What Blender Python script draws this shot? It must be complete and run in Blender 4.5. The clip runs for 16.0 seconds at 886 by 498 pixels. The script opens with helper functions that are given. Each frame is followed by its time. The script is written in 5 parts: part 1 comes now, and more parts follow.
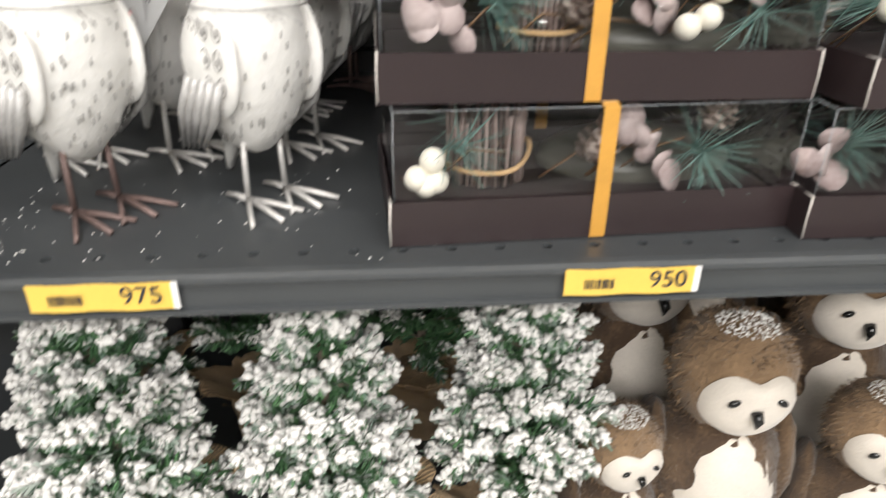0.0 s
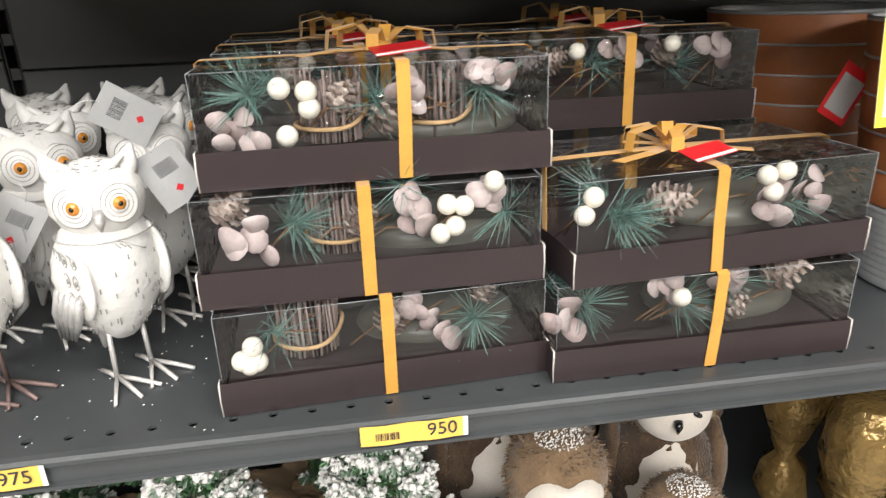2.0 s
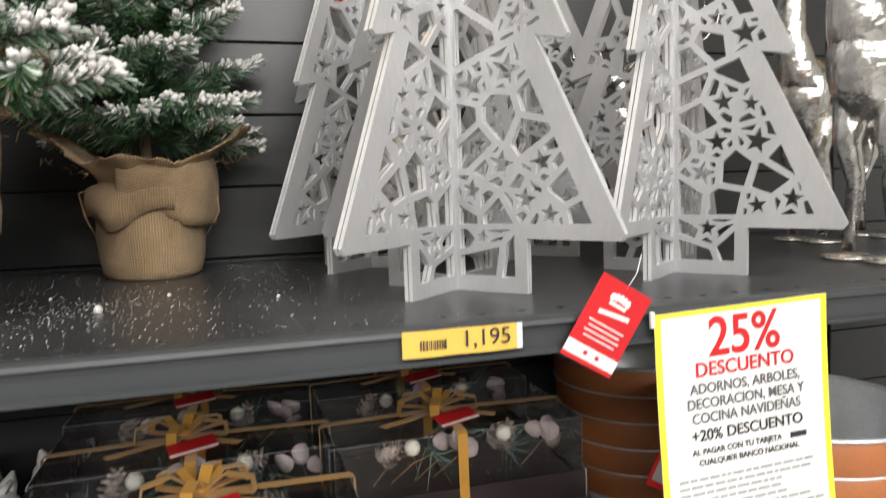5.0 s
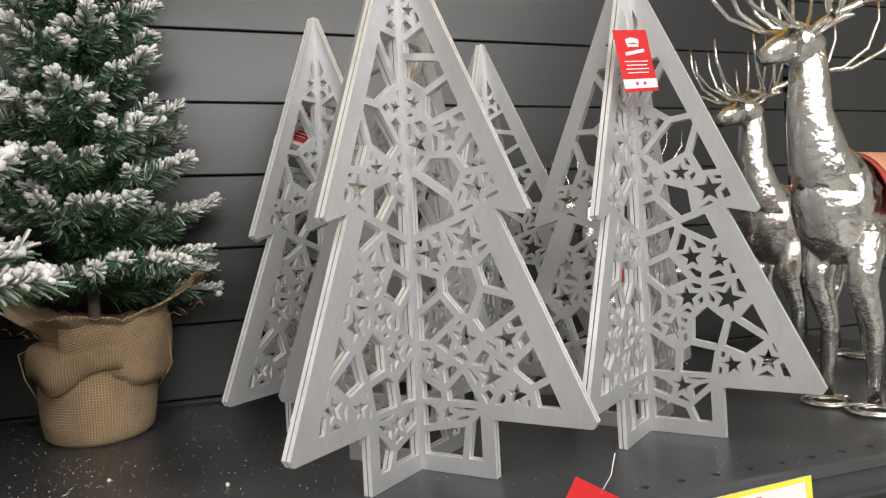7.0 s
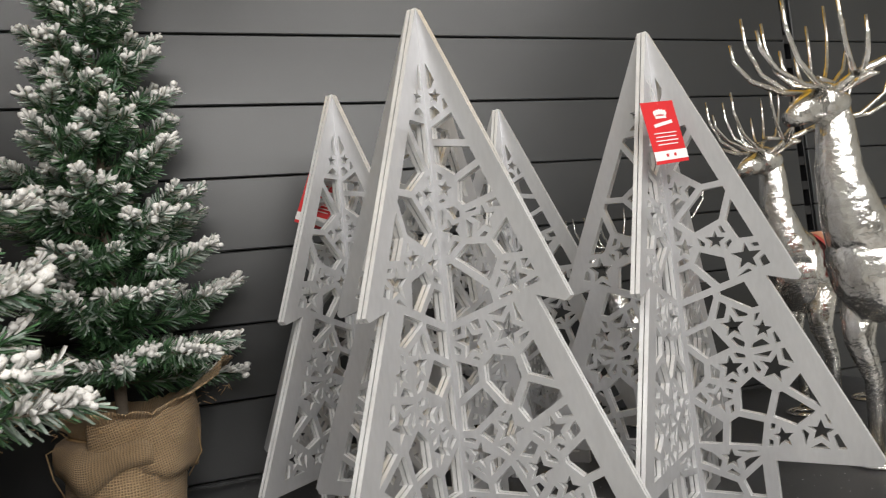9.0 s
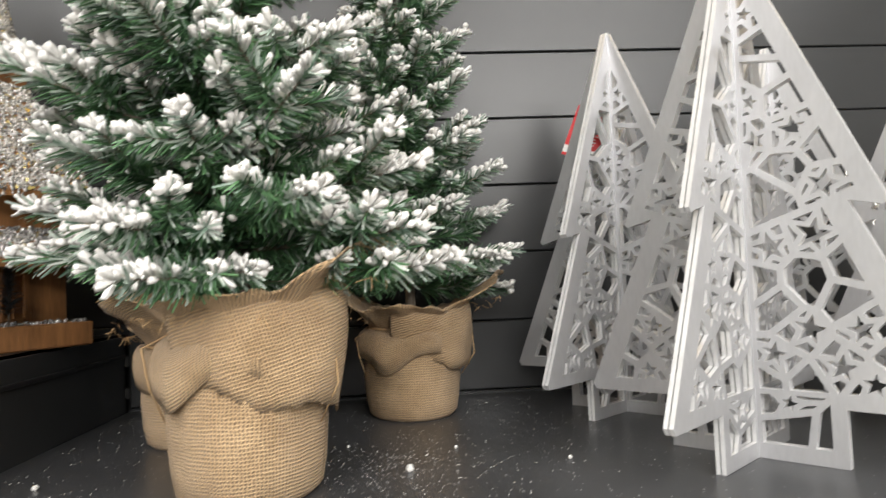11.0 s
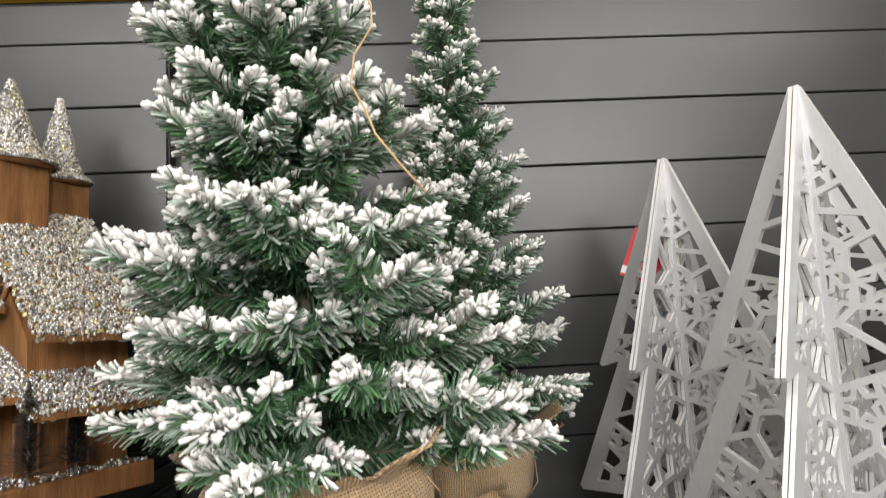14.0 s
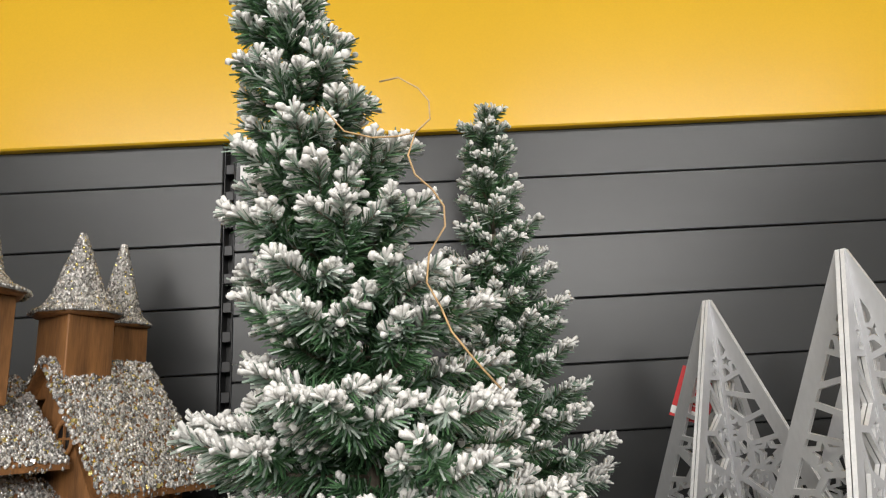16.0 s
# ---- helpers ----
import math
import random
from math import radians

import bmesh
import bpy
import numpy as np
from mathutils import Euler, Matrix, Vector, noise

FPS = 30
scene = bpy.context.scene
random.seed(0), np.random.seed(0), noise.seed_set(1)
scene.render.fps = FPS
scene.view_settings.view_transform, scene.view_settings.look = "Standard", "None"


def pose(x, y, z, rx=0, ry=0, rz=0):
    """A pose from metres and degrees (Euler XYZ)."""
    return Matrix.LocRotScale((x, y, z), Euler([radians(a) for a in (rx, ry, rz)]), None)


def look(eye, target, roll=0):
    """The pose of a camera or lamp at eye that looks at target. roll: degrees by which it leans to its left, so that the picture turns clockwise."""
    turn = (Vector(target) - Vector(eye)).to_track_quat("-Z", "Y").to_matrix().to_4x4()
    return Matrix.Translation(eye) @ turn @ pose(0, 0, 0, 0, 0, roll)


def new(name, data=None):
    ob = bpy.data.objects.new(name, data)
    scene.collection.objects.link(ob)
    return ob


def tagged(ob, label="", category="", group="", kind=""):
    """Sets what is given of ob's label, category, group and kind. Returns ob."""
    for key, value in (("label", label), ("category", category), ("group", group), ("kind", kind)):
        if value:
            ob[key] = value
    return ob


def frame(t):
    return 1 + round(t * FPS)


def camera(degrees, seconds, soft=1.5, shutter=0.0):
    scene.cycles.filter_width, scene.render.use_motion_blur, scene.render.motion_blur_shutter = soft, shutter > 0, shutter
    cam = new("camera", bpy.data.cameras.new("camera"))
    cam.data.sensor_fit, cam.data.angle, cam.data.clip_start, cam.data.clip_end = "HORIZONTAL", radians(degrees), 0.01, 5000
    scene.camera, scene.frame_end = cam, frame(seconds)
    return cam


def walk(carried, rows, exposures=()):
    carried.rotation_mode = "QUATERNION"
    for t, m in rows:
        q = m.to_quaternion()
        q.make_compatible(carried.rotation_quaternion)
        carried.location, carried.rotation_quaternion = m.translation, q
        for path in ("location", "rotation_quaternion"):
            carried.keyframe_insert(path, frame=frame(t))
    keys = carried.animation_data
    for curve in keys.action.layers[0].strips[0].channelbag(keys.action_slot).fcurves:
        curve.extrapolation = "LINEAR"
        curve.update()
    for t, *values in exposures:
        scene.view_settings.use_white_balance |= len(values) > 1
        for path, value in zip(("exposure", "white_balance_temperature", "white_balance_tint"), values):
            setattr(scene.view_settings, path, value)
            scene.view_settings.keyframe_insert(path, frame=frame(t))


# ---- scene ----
cam = camera(66.4, 16.0, soft=1.15, shutter=0.4)
PATH = [
    (0, (-0.038, -0.403, 1.219), (0.111, 1.376, 0.318), 0.6),
    (0.5, (-0.006, -0.388, 1.296), (0.283, 1.382, 0.411), 0.4),
    (1, (0.026, -0.422, 1.324), (0.298, 1.371, 0.482), 0.0),
    (1.5, (0.057, -0.468, 1.345), (0.306, 1.351, 0.552), -0.5),
    (2, (0.092, -0.504, 1.36), (0.344, 1.339, 0.624), -2.0),
    (2.5, (0.115, -0.516, 1.368), (0.395, 1.34, 0.676), -2.9),
    (3, (0.126, -0.523, 1.366), (0.421, 1.337, 0.692), -3.0),
    (3.5, (0.133, -0.52, 1.397), (0.465, 1.36, 0.799), -3.1),
    (4, (0.156, -0.522, 1.435), (0.537, 1.401, 1.036), -3.2),
    (4.5, (0.186, -0.514, 1.52), (0.627, 1.418, 1.247), -1.7),
    (5, (0.191, -0.492, 1.576), (0.724, 1.428, 1.397), -1.9),
    (5.2, (0.193, -0.486, 1.599), (0.753, 1.43, 1.462), -1.7),
    (7.3, (0.222, -0.453, 1.691), (0.836, 1.451, 1.704), -3.4),
    (7.5, (0.222, -0.447, 1.703), (0.835, 1.456, 1.724), -3.8),
    (8, (0.221, -0.436, 1.738), (0.844, 1.464, 1.798), -5.5),
    (8.2, (0.221, -0.434, 1.745), (0.847, 1.464, 1.812), -5.8),
    (10.3, (0.096, -0.47, 1.695), (0.482, 1.487, 1.84), -4.2),
    (10.5, (0.079, -0.474, 1.69), (0.383, 1.499, 1.819), -3.3),
    (11, (0.044, -0.483, 1.655), (0.179, 1.51, 1.752), -2.4),
    (11.5, (0.028, -0.491, 1.635), (0.06, 1.508, 1.704), -1.8),
    (12, (0.022, -0.485, 1.638), (0.024, 1.514, 1.701), -1.7),
    (12.5, (0.015, -0.493, 1.653), (0.007, 1.505, 1.74), -1.2),
    (13, (-0.005, -0.485, 1.684), (-0.006, 1.511, 1.805), -1.7),
    (13.5, (-0.017, -0.488, 1.723), (0.029, 1.503, 1.904), -2.3),
    (14, (-0.017, -0.483, 1.763), (0.088, 1.499, 2.009), -3.0),
    (14.5, (-0.023, -0.484, 1.786), (0.087, 1.489, 2.092), -2.7),
    (15, (-0.033, -0.498, 1.81), (0.041, 1.463, 2.198), -2.3),
    (15.5, (-0.046, -0.515, 1.83), (0.004, 1.428, 2.302), -2.3),
    (16, (-0.054, -0.52, 1.842), (0.003, 1.418, 2.335), -3.3),
]
walk(cam, [(t, look(eye, target, roll)) for t, eye, target, roll in PATH],
     [(0.0, 0.1), (1.0, 0.25), (2.5, 0.38), (3.5, 0.5), (4.0, 0.45), (4.5, 0.05), (5.2, -0.33), (7.5, -0.55), (8.2, -0.6), (10.5, -0.33), (11.5, 0.2), (12.5, 0.26), (13.5, 0.05), (14.5, -0.26), (15.5, -0.5), (16.0, -0.55)])

# ---------- light: fluorescent tubes over the aisle, in an added closed hall that bounces it ---
world = bpy.data.worlds.new("store_air")
scene.world = world
world.use_nodes = True
world.node_tree.nodes["Background"].inputs[0].default_value = (0.9, 0.95, 1.0, 1)
world.node_tree.nodes["Background"].inputs[1].default_value = 0.05


def tube_lamp(x, y, z, length, width, power, tilt=0.0):
    lamp = bpy.data.lights.new("ceiling_lamp", "AREA")
    lamp.shape, lamp.size, lamp.size_y, lamp.energy = "RECTANGLE", length, width, power
    lamp.color = (1.0, 0.975, 0.945)
    ob = new("ceiling_lamp", lamp)
    ob.matrix_world = pose(x, y, z, tilt, 0, 0)


tube_lamp(-0.9, -1.05, 3.05, 1.5, 0.22, 24, 12)
tube_lamp(1.1, -1.05, 3.05, 1.5, 0.22, 24, 12)
tube_lamp(0.1, -3.0, 3.05, 4.2, 0.3, 105, 32)
tube_lamp(0.1, -5.2, 3.05, 5.0, 0.4, 150, 48)


# ---------- materials ----------
def material(name, color, rough=0.5, metal=0.0, vary=0.15, scale=20.0, fine=200.0, bump=0.1, dist=0.002,
             color2=None, stretch=(1, 1, 1), island=0.0, spec=0.5, coat=0.0, sheen=0.0, specks=0.0):
    """Principled surface with variation at two scales, and fine relief."""
    m = bpy.data.materials.new(name)
    m.use_nodes = True
    n, l = m.node_tree.nodes, m.node_tree.links
    b = n["Principled BSDF"]
    b.inputs["Roughness"].default_value, b.inputs["Metallic"].default_value = rough, metal
    b.inputs["Specular IOR Level"].default_value = spec
    b.inputs["Coat Weight"].default_value = coat
    b.inputs["Sheen Weight"].default_value = sheen
    tc = n.new("ShaderNodeTexCoord")
    mp = n.new("ShaderNodeMapping")
    mp.inputs["Scale"].default_value = stretch
    l.new(tc.outputs["Object"], mp.inputs["Vector"])
    big, small = n.new("ShaderNodeTexNoise"), n.new("ShaderNodeTexNoise")
    for t, s, d in ((big, scale, 4), (small, fine, 3)):
        t.inputs["Scale"].default_value, t.inputs["Detail"].default_value = s, d
        l.new(mp.outputs[0], t.inputs["Vector"])
    mix = n.new("ShaderNodeMix")
    mix.data_type = "RGBA"
    c2 = color2 or tuple(min(1, c * (1 + 2.2 * vary)) for c in color)
    mix.inputs[6].default_value = (*[c * (1 - vary) for c in color], 1)
    mix.inputs[7].default_value = (*c2, 1)
    add = n.new("ShaderNodeMath")
    add.operation = "MULTIPLY_ADD"
    l.new(small.outputs[0], add.inputs[0])
    add.inputs[1].default_value = 0.6
    half = n.new("ShaderNodeMath")
    half.operation = "MULTIPLY_ADD"
    l.new(big.outputs[0], half.inputs[0])
    half.inputs[1].default_value, half.inputs[2].default_value = 1.4, -0.5
    l.new(half.outputs[0], add.inputs[2])
    fac = add.outputs[0]
    if island:
        geo = n.new("ShaderNodeNewGeometry")
        isl = n.new("ShaderNodeMath")
        isl.operation = "MULTIPLY_ADD"
        l.new(geo.outputs["Random Per Island"], isl.inputs[0])
        isl.inputs[1].default_value = island
        l.new(fac, isl.inputs[2])
        sub = n.new("ShaderNodeMath")
        sub.operation = "SUBTRACT"
        l.new(isl.outputs[0], sub.inputs[0])
        sub.inputs[1].default_value = island / 2
        fac = sub.outputs[0]
    clamp = n.new("ShaderNodeClamp")
    l.new(fac, clamp.inputs[0])
    l.new(clamp.outputs[0], mix.inputs[0])
    out = mix.outputs[2]
    if specks:
        vo = n.new("ShaderNodeTexVoronoi")
        vo.inputs["Scale"].default_value = 95
        l.new(tc.outputs["Object"], vo.inputs["Vector"])
        lt = n.new("ShaderNodeMath")
        lt.operation = "LESS_THAN"
        lt.inputs[1].default_value = specks
        l.new(vo.outputs["Distance"], lt.inputs[0])
        m2 = n.new("ShaderNodeMix")
        m2.data_type = "RGBA"
        l.new(lt.outputs[0], m2.inputs[0])
        l.new(out, m2.inputs[6])
        m2.inputs[7].default_value = (0.6, 0.6, 0.58, 1)
        out = m2.outputs[2]
    l.new(out, b.inputs["Base Color"])
    if bump:
        bp = n.new("ShaderNodeBump")
        bp.inputs["Strength"].default_value, bp.inputs["Distance"].default_value = bump, dist
        l.new(small.outputs[0], bp.inputs["Height"])
        l.new(bp.outputs[0], b.inputs["Normal"])
    return m


def weave_material(name, color, color2, scale, bump):
    """Coarse plain weave: two crossed sets of threads, in the mesh's own UV metres."""
    m = material(name, color, rough=0.9, vary=0.25, scale=25, fine=300, bump=0, color2=color2, sheen=0.2)
    n, l = m.node_tree.nodes, m.node_tree.links
    b = n["Principled BSDF"]
    uv = n.new("ShaderNodeUVMap")
    sep = n.new("ShaderNodeSeparateXYZ")
    wob = n.new("ShaderNodeTexNoise")
    wob.inputs["Scale"].default_value = 60
    l.new(uv.outputs[0], wob.inputs["Vector"])
    off = n.new("ShaderNodeVectorMath")
    off.operation = "MULTIPLY_ADD"
    l.new(wob.outputs["Color"], off.inputs[0])
    off.inputs[1].default_value = (0.004, 0.004, 0)
    l.new(uv.outputs[0], off.inputs[2])
    l.new(off.outputs[0], sep.inputs[0])
    waves = []
    for i in range(2):
        a = n.new("ShaderNodeMath")
        a.operation = "MULTIPLY"
        a.inputs[1].default_value = scale
        l.new(sep.outputs[i], a.inputs[0])
        s = n.new("ShaderNodeMath")
        s.operation = "SINE"
        l.new(a.outputs[0], s.inputs[0])
        waves.append(s)
    mx = n.new("ShaderNodeMath")
    mx.operation = "MAXIMUM"
    l.new(waves[0].outputs[0], mx.inputs[0])
    l.new(waves[1].outputs[0], mx.inputs[1])
    bp = n.new("ShaderNodeBump")
    bp.inputs["Strength"].default_value, bp.inputs["Distance"].default_value = bump, 0.001
    l.new(mx.outputs[0], bp.inputs["Height"])
    l.new(bp.outputs[0], b.inputs["Normal"])
    base = b.inputs["Base Color"].links[0].from_socket
    ramp = n.new("ShaderNodeMapRange")
    ramp.inputs[1].default_value, ramp.inputs[2].default_value = -0.6, 0.6
    ramp.inputs[3].default_value, ramp.inputs[4].default_value = 0.45, 1.0
    l.new(mx.outputs[0], ramp.inputs[0])
    mul = n.new("ShaderNodeMix")
    mul.data_type, mul.blend_type = "RGBA", "MULTIPLY"
    mul.inputs[0].default_value = 1
    l.new(base, mul.inputs[6])
    l.new(ramp.outputs[0], mul.inputs[7])
    l.new(mul.outputs[2], b.inputs["Base Color"])
    return m


def clear_film(name, tint, gloss):
    """Thin clear plastic sheet: see-through, with a mirror gloss that grows at grazing angles."""
    m = bpy.data.materials.new(name)
    m.use_nodes = True
    n, l = m.node_tree.nodes, m.node_tree.links
    n.remove(n["Principled BSDF"])
    tr, gl, fr, mix = (n.new("ShaderNode" + k) for k in ("BsdfTransparent", "BsdfGlossy", "Fresnel", "MixShader"))
    tr.inputs[0].default_value = (*tint, 1)
    gl.inputs["Roughness"].default_value = 0.06
    fr.inputs[0].default_value = gloss
    noise_t, bp = n.new("ShaderNodeTexNoise"), n.new("ShaderNodeBump")
    noise_t.inputs["Scale"].default_value = 6
    bp.inputs["Strength"].default_value, bp.inputs["Distance"].default_value = 0.55, 0.008
    l.new(noise_t.outputs[0], bp.inputs["Height"])
    l.new(bp.outputs[0], gl.inputs["Normal"])
    l.new(fr.outputs[0], mix.inputs[0])
    l.new(tr.outputs[0], mix.inputs[1])
    l.new(gl.outputs[0], mix.inputs[2])
    l.new(mix.outputs[0], n["Material Output"].inputs[0])
    return m


SHELF = material("charcoal_powder_coat", (0.048, 0.052, 0.055), 0.34, 0.0, 0.18, 6, 900, 0.25, 0.0006)
DUSTY = material("dusty_charcoal_shelf", (0.045, 0.046, 0.049), 0.32, 0.0, 0.3, 5, 700, 0.2, 0.0006, specks=0.075)
SLAT = material("dark_grey_slat_panel", (0.031, 0.032, 0.033), 0.31, 0.0, 0.22, 3, 500, 0.15, 0.0005)
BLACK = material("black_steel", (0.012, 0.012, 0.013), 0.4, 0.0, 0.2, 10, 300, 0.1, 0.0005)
YELLOW = material("yellow_sign_board", (0.78, 0.46, 0.018), 0.3, 0.0, 0.05, 2, 300, 0.04, 0.0004)
SILVER = material("silver_painted_board", (0.52, 0.52, 0.53), 0.36, 0.5, 0.1, 14, 260, 0.12, 0.0005, stretch=(1, 1, 0.3))
EDGE = material("silver_board_edge", (0.78, 0.78, 0.78), 0.33, 0.3, 0.12, 30, 300, 0.15, 0.0005)
TRAY = material("dark_brown_card", (0.027, 0.018, 0.019), 0.33, 0.0, 0.2, 9, 400, 0.05, 0.0004)
CARD_EDGE = material("raw_card_edge", (0.6, 0.56, 0.52), 0.8, 0.0, 0.15)
FILM = clear_film("clear_plastic_film", (0.93, 0.94, 0.95), 1.62)
FOLD = material("plastic_fold", (0.32, 0.34, 0.36), 0.15, 0.0, 0.2, 40, 300, 0.1)
GOLD = material("gold_grosgrain_ribbon", (0.53, 0.265, 0.038), 0.55, 0.0, 0.12, 30, 500, 0.2, 0.0005, sheen=0.3)
RED = material("red_card", (0.62, 0.02, 0.025), 0.4, 0.0, 0.08, 20, 300, 0.02)
PAPER = material("white_paper", (0.82, 0.81, 0.8), 0.6, 0.0, 0.03, 6, 300, 0.04)
LABEL = material("yellow_price_label", (0.8, 0.52, 0.1), 0.45, 0.0, 0.06, 12, 300, 0.02)
SIGN_YELLOW = material("lemon_print", (0.85, 0.77, 0.06), 0.5, 0.0, 0.05)
INK = material("black_ink", (0.03, 0.03, 0.035), 0.6, 0.0, 0.1)
GREY_INK = material("grey_print", (0.13, 0.13, 0.14), 0.6, 0.0, 0.1)
FINE_INK = material("pale_grey_print", (0.38, 0.38, 0.4), 0.6, 0.0, 0.1)
BLUE_INK = material("blue_print", (0.05, 0.07, 0.25), 0.6, 0.0, 0.1)
NEEDLE = material("green_pvc_needles", (0.045, 0.12, 0.055), 0.45, 0.0, 0.3, 12, 200, 0, color2=(0.14, 0.29, 0.13), island=1.0)
FROST = material("frosted_needles", (0.16, 0.26, 0.19), 0.8, 0.0, 0.2, 30, 300, 0.2, color2=(0.58, 0.64, 0.58), island=1.0)
FLOCK = material("white_flock", (0.73, 0.715, 0.69), 0.95, 0.0, 0.16, 60, 700, 0.6, 0.001, island=0.5)
TWIG = material("brown_twig", (0.16, 0.09, 0.045), 0.8, 0.0, 0.3, 40, 300, 0.4)
BARK = material("grey_tree_stem", (0.16, 0.13, 0.1), 0.85, 0.0, 0.3, 30, 300, 0.4)
BURLAP = weave_material("jute_burlap", (0.56, 0.355, 0.175), (0.78, 0.55, 0.32), 2000, 0.9)
TWINE = material("jute_twine", (0.46, 0.3, 0.15), 0.9, 0.0, 0.3, 60, 500, 0.3)
TEAL = material("blue_green_pine_sprig", (0.075, 0.18, 0.155), 0.5, 0.0, 0.3, 30, 200, 0, color2=(0.24, 0.4, 0.35), island=0.8)
MAUVE = material("dusty_mauve_leaf", (0.44, 0.33, 0.315), 0.75, 0.0, 0.2, 40, 300, 0.2, color2=(0.64, 0.54, 0.52), island=0.8)
BERRY = material("cream_berry", (0.82, 0.77, 0.66), 0.6, 0.0, 0.06, 40, 500, 0.25)
CONE = material("frosted_pine_cone", (0.2, 0.13, 0.1), 0.8, 0.0, 0.3, 50, 300, 0.3, color2=(0.6, 0.5, 0.44), island=1.0)
TWIGS = material("bundled_bark_strips", (0.15, 0.095, 0.08), 0.7, 0.0, 0.35, 30, 300, 0.4, color2=(0.42, 0.32, 0.29), island=1.0)
SATIN = material("olive_satin_base", (0.085, 0.083, 0.068), 0.4, 0.0, 0.15, 12, 300, 0.05)
OWL = material("whitewashed_resin", (0.72, 0.705, 0.68), 0.6, 0.0, 0.06, 25, 160, 0.5, 0.002)
CARVE = material("grey_carved_line", (0.27, 0.26, 0.25), 0.7, 0.0, 0.2)
WING = material("silver_washed_wing", (0.45, 0.44, 0.43), 0.4, 0.4, 0.25, 60, 250, 0.6, 0.002)
AMBER = material("amber_glass_eye", (0.5, 0.2, 0.03), 0.15, 0.0, 0.3, 200, 400, 0)
PUPIL = material("black_gloss", (0.01, 0.01, 0.01), 0.15, 0.0, 0.1)
WIRE = material("whitewashed_wire", (0.6, 0.58, 0.56), 0.4, 0.4, 0.2, 60, 400, 0.3)
RUST = material("bare_brown_wire", (0.16, 0.11, 0.1), 0.5, 0.4, 0.2, 60, 400, 0.3)
TAG = material("grey_white_hang_tag", (0.42, 0.42, 0.42), 0.5, 0.0, 0.06)
TERRA = material("terracotta_paint", (0.4, 0.14, 0.05), 0.5, 0.0, 0.15, 8, 200, 0.12, 0.001)
ZINC = material("whitewashed_zinc", (0.6, 0.61, 0.62), 0.4, 0.5, 0.15, 12, 200, 0.2, 0.001)
DEER = material("hammered_silver_metal", (0.82, 0.79, 0.73), 0.24, 1.0, 0.2, 60, 80, 0.7, 0.004)
SADDLE = material("tan_felt", (0.5, 0.24, 0.14), 0.85, 0.0, 0.15, 30, 300, 0.2)
TRIM = material("red_felt", (0.45, 0.06, 0.05), 0.85, 0.0, 0.15, 30, 300, 0.2)
WOOD = material("stained_pine", (0.11, 0.047, 0.016), 0.6, 0.0, 0.4, 14, 120, 0.5, 0.001, color2=(0.40, 0.18, 0.06), stretch=(3, 3, 0.35))
BEAD = material("silver_glass_beads", (0.45, 0.44, 0.43), 0.14, 0.6, 0.4, 60, 300, 0, color2=(0.85, 0.83, 0.8), island=1.2)
SEQUIN = material("gold_sequins", (0.75, 0.6, 0.25), 0.2, 0.8, 0.2, 60, 300, 0, island=0.6)
BRUSH = material("dark_bottle_brush", (0.02, 0.025, 0.028), 0.6, 0.0, 0.4, 60, 300, 0, color2=(0.12, 0.13, 0.14), island=1.0)
FUR = material("brown_plush", (0.1, 0.058, 0.032), 0.95, 0.0, 0.4, 22, 250, 0.8, 0.004, color2=(0.26, 0.165, 0.09), sheen=0.25, island=1.0)
WFUR = material("cream_plush", (0.66, 0.6, 0.53), 0.95, 0.0, 0.08, 30, 300, 0.5, 0.002, sheen=0.4)
GLASS = material("amber_glass_bauble", (0.2, 0.13, 0.045), 0.1, 0.5, 0.4, 30, 90, 0.7, 0.006)
HALL = material("pale_bounce_wall", (0.58, 0.58, 0.55), 0.8, 0.0, 0.05, 1, 50, 0.05)
FLOORM = material("grey_floor_tile", (0.4, 0.39, 0.37), 0.35, 0.0, 0.1, 2, 90, 0.03)


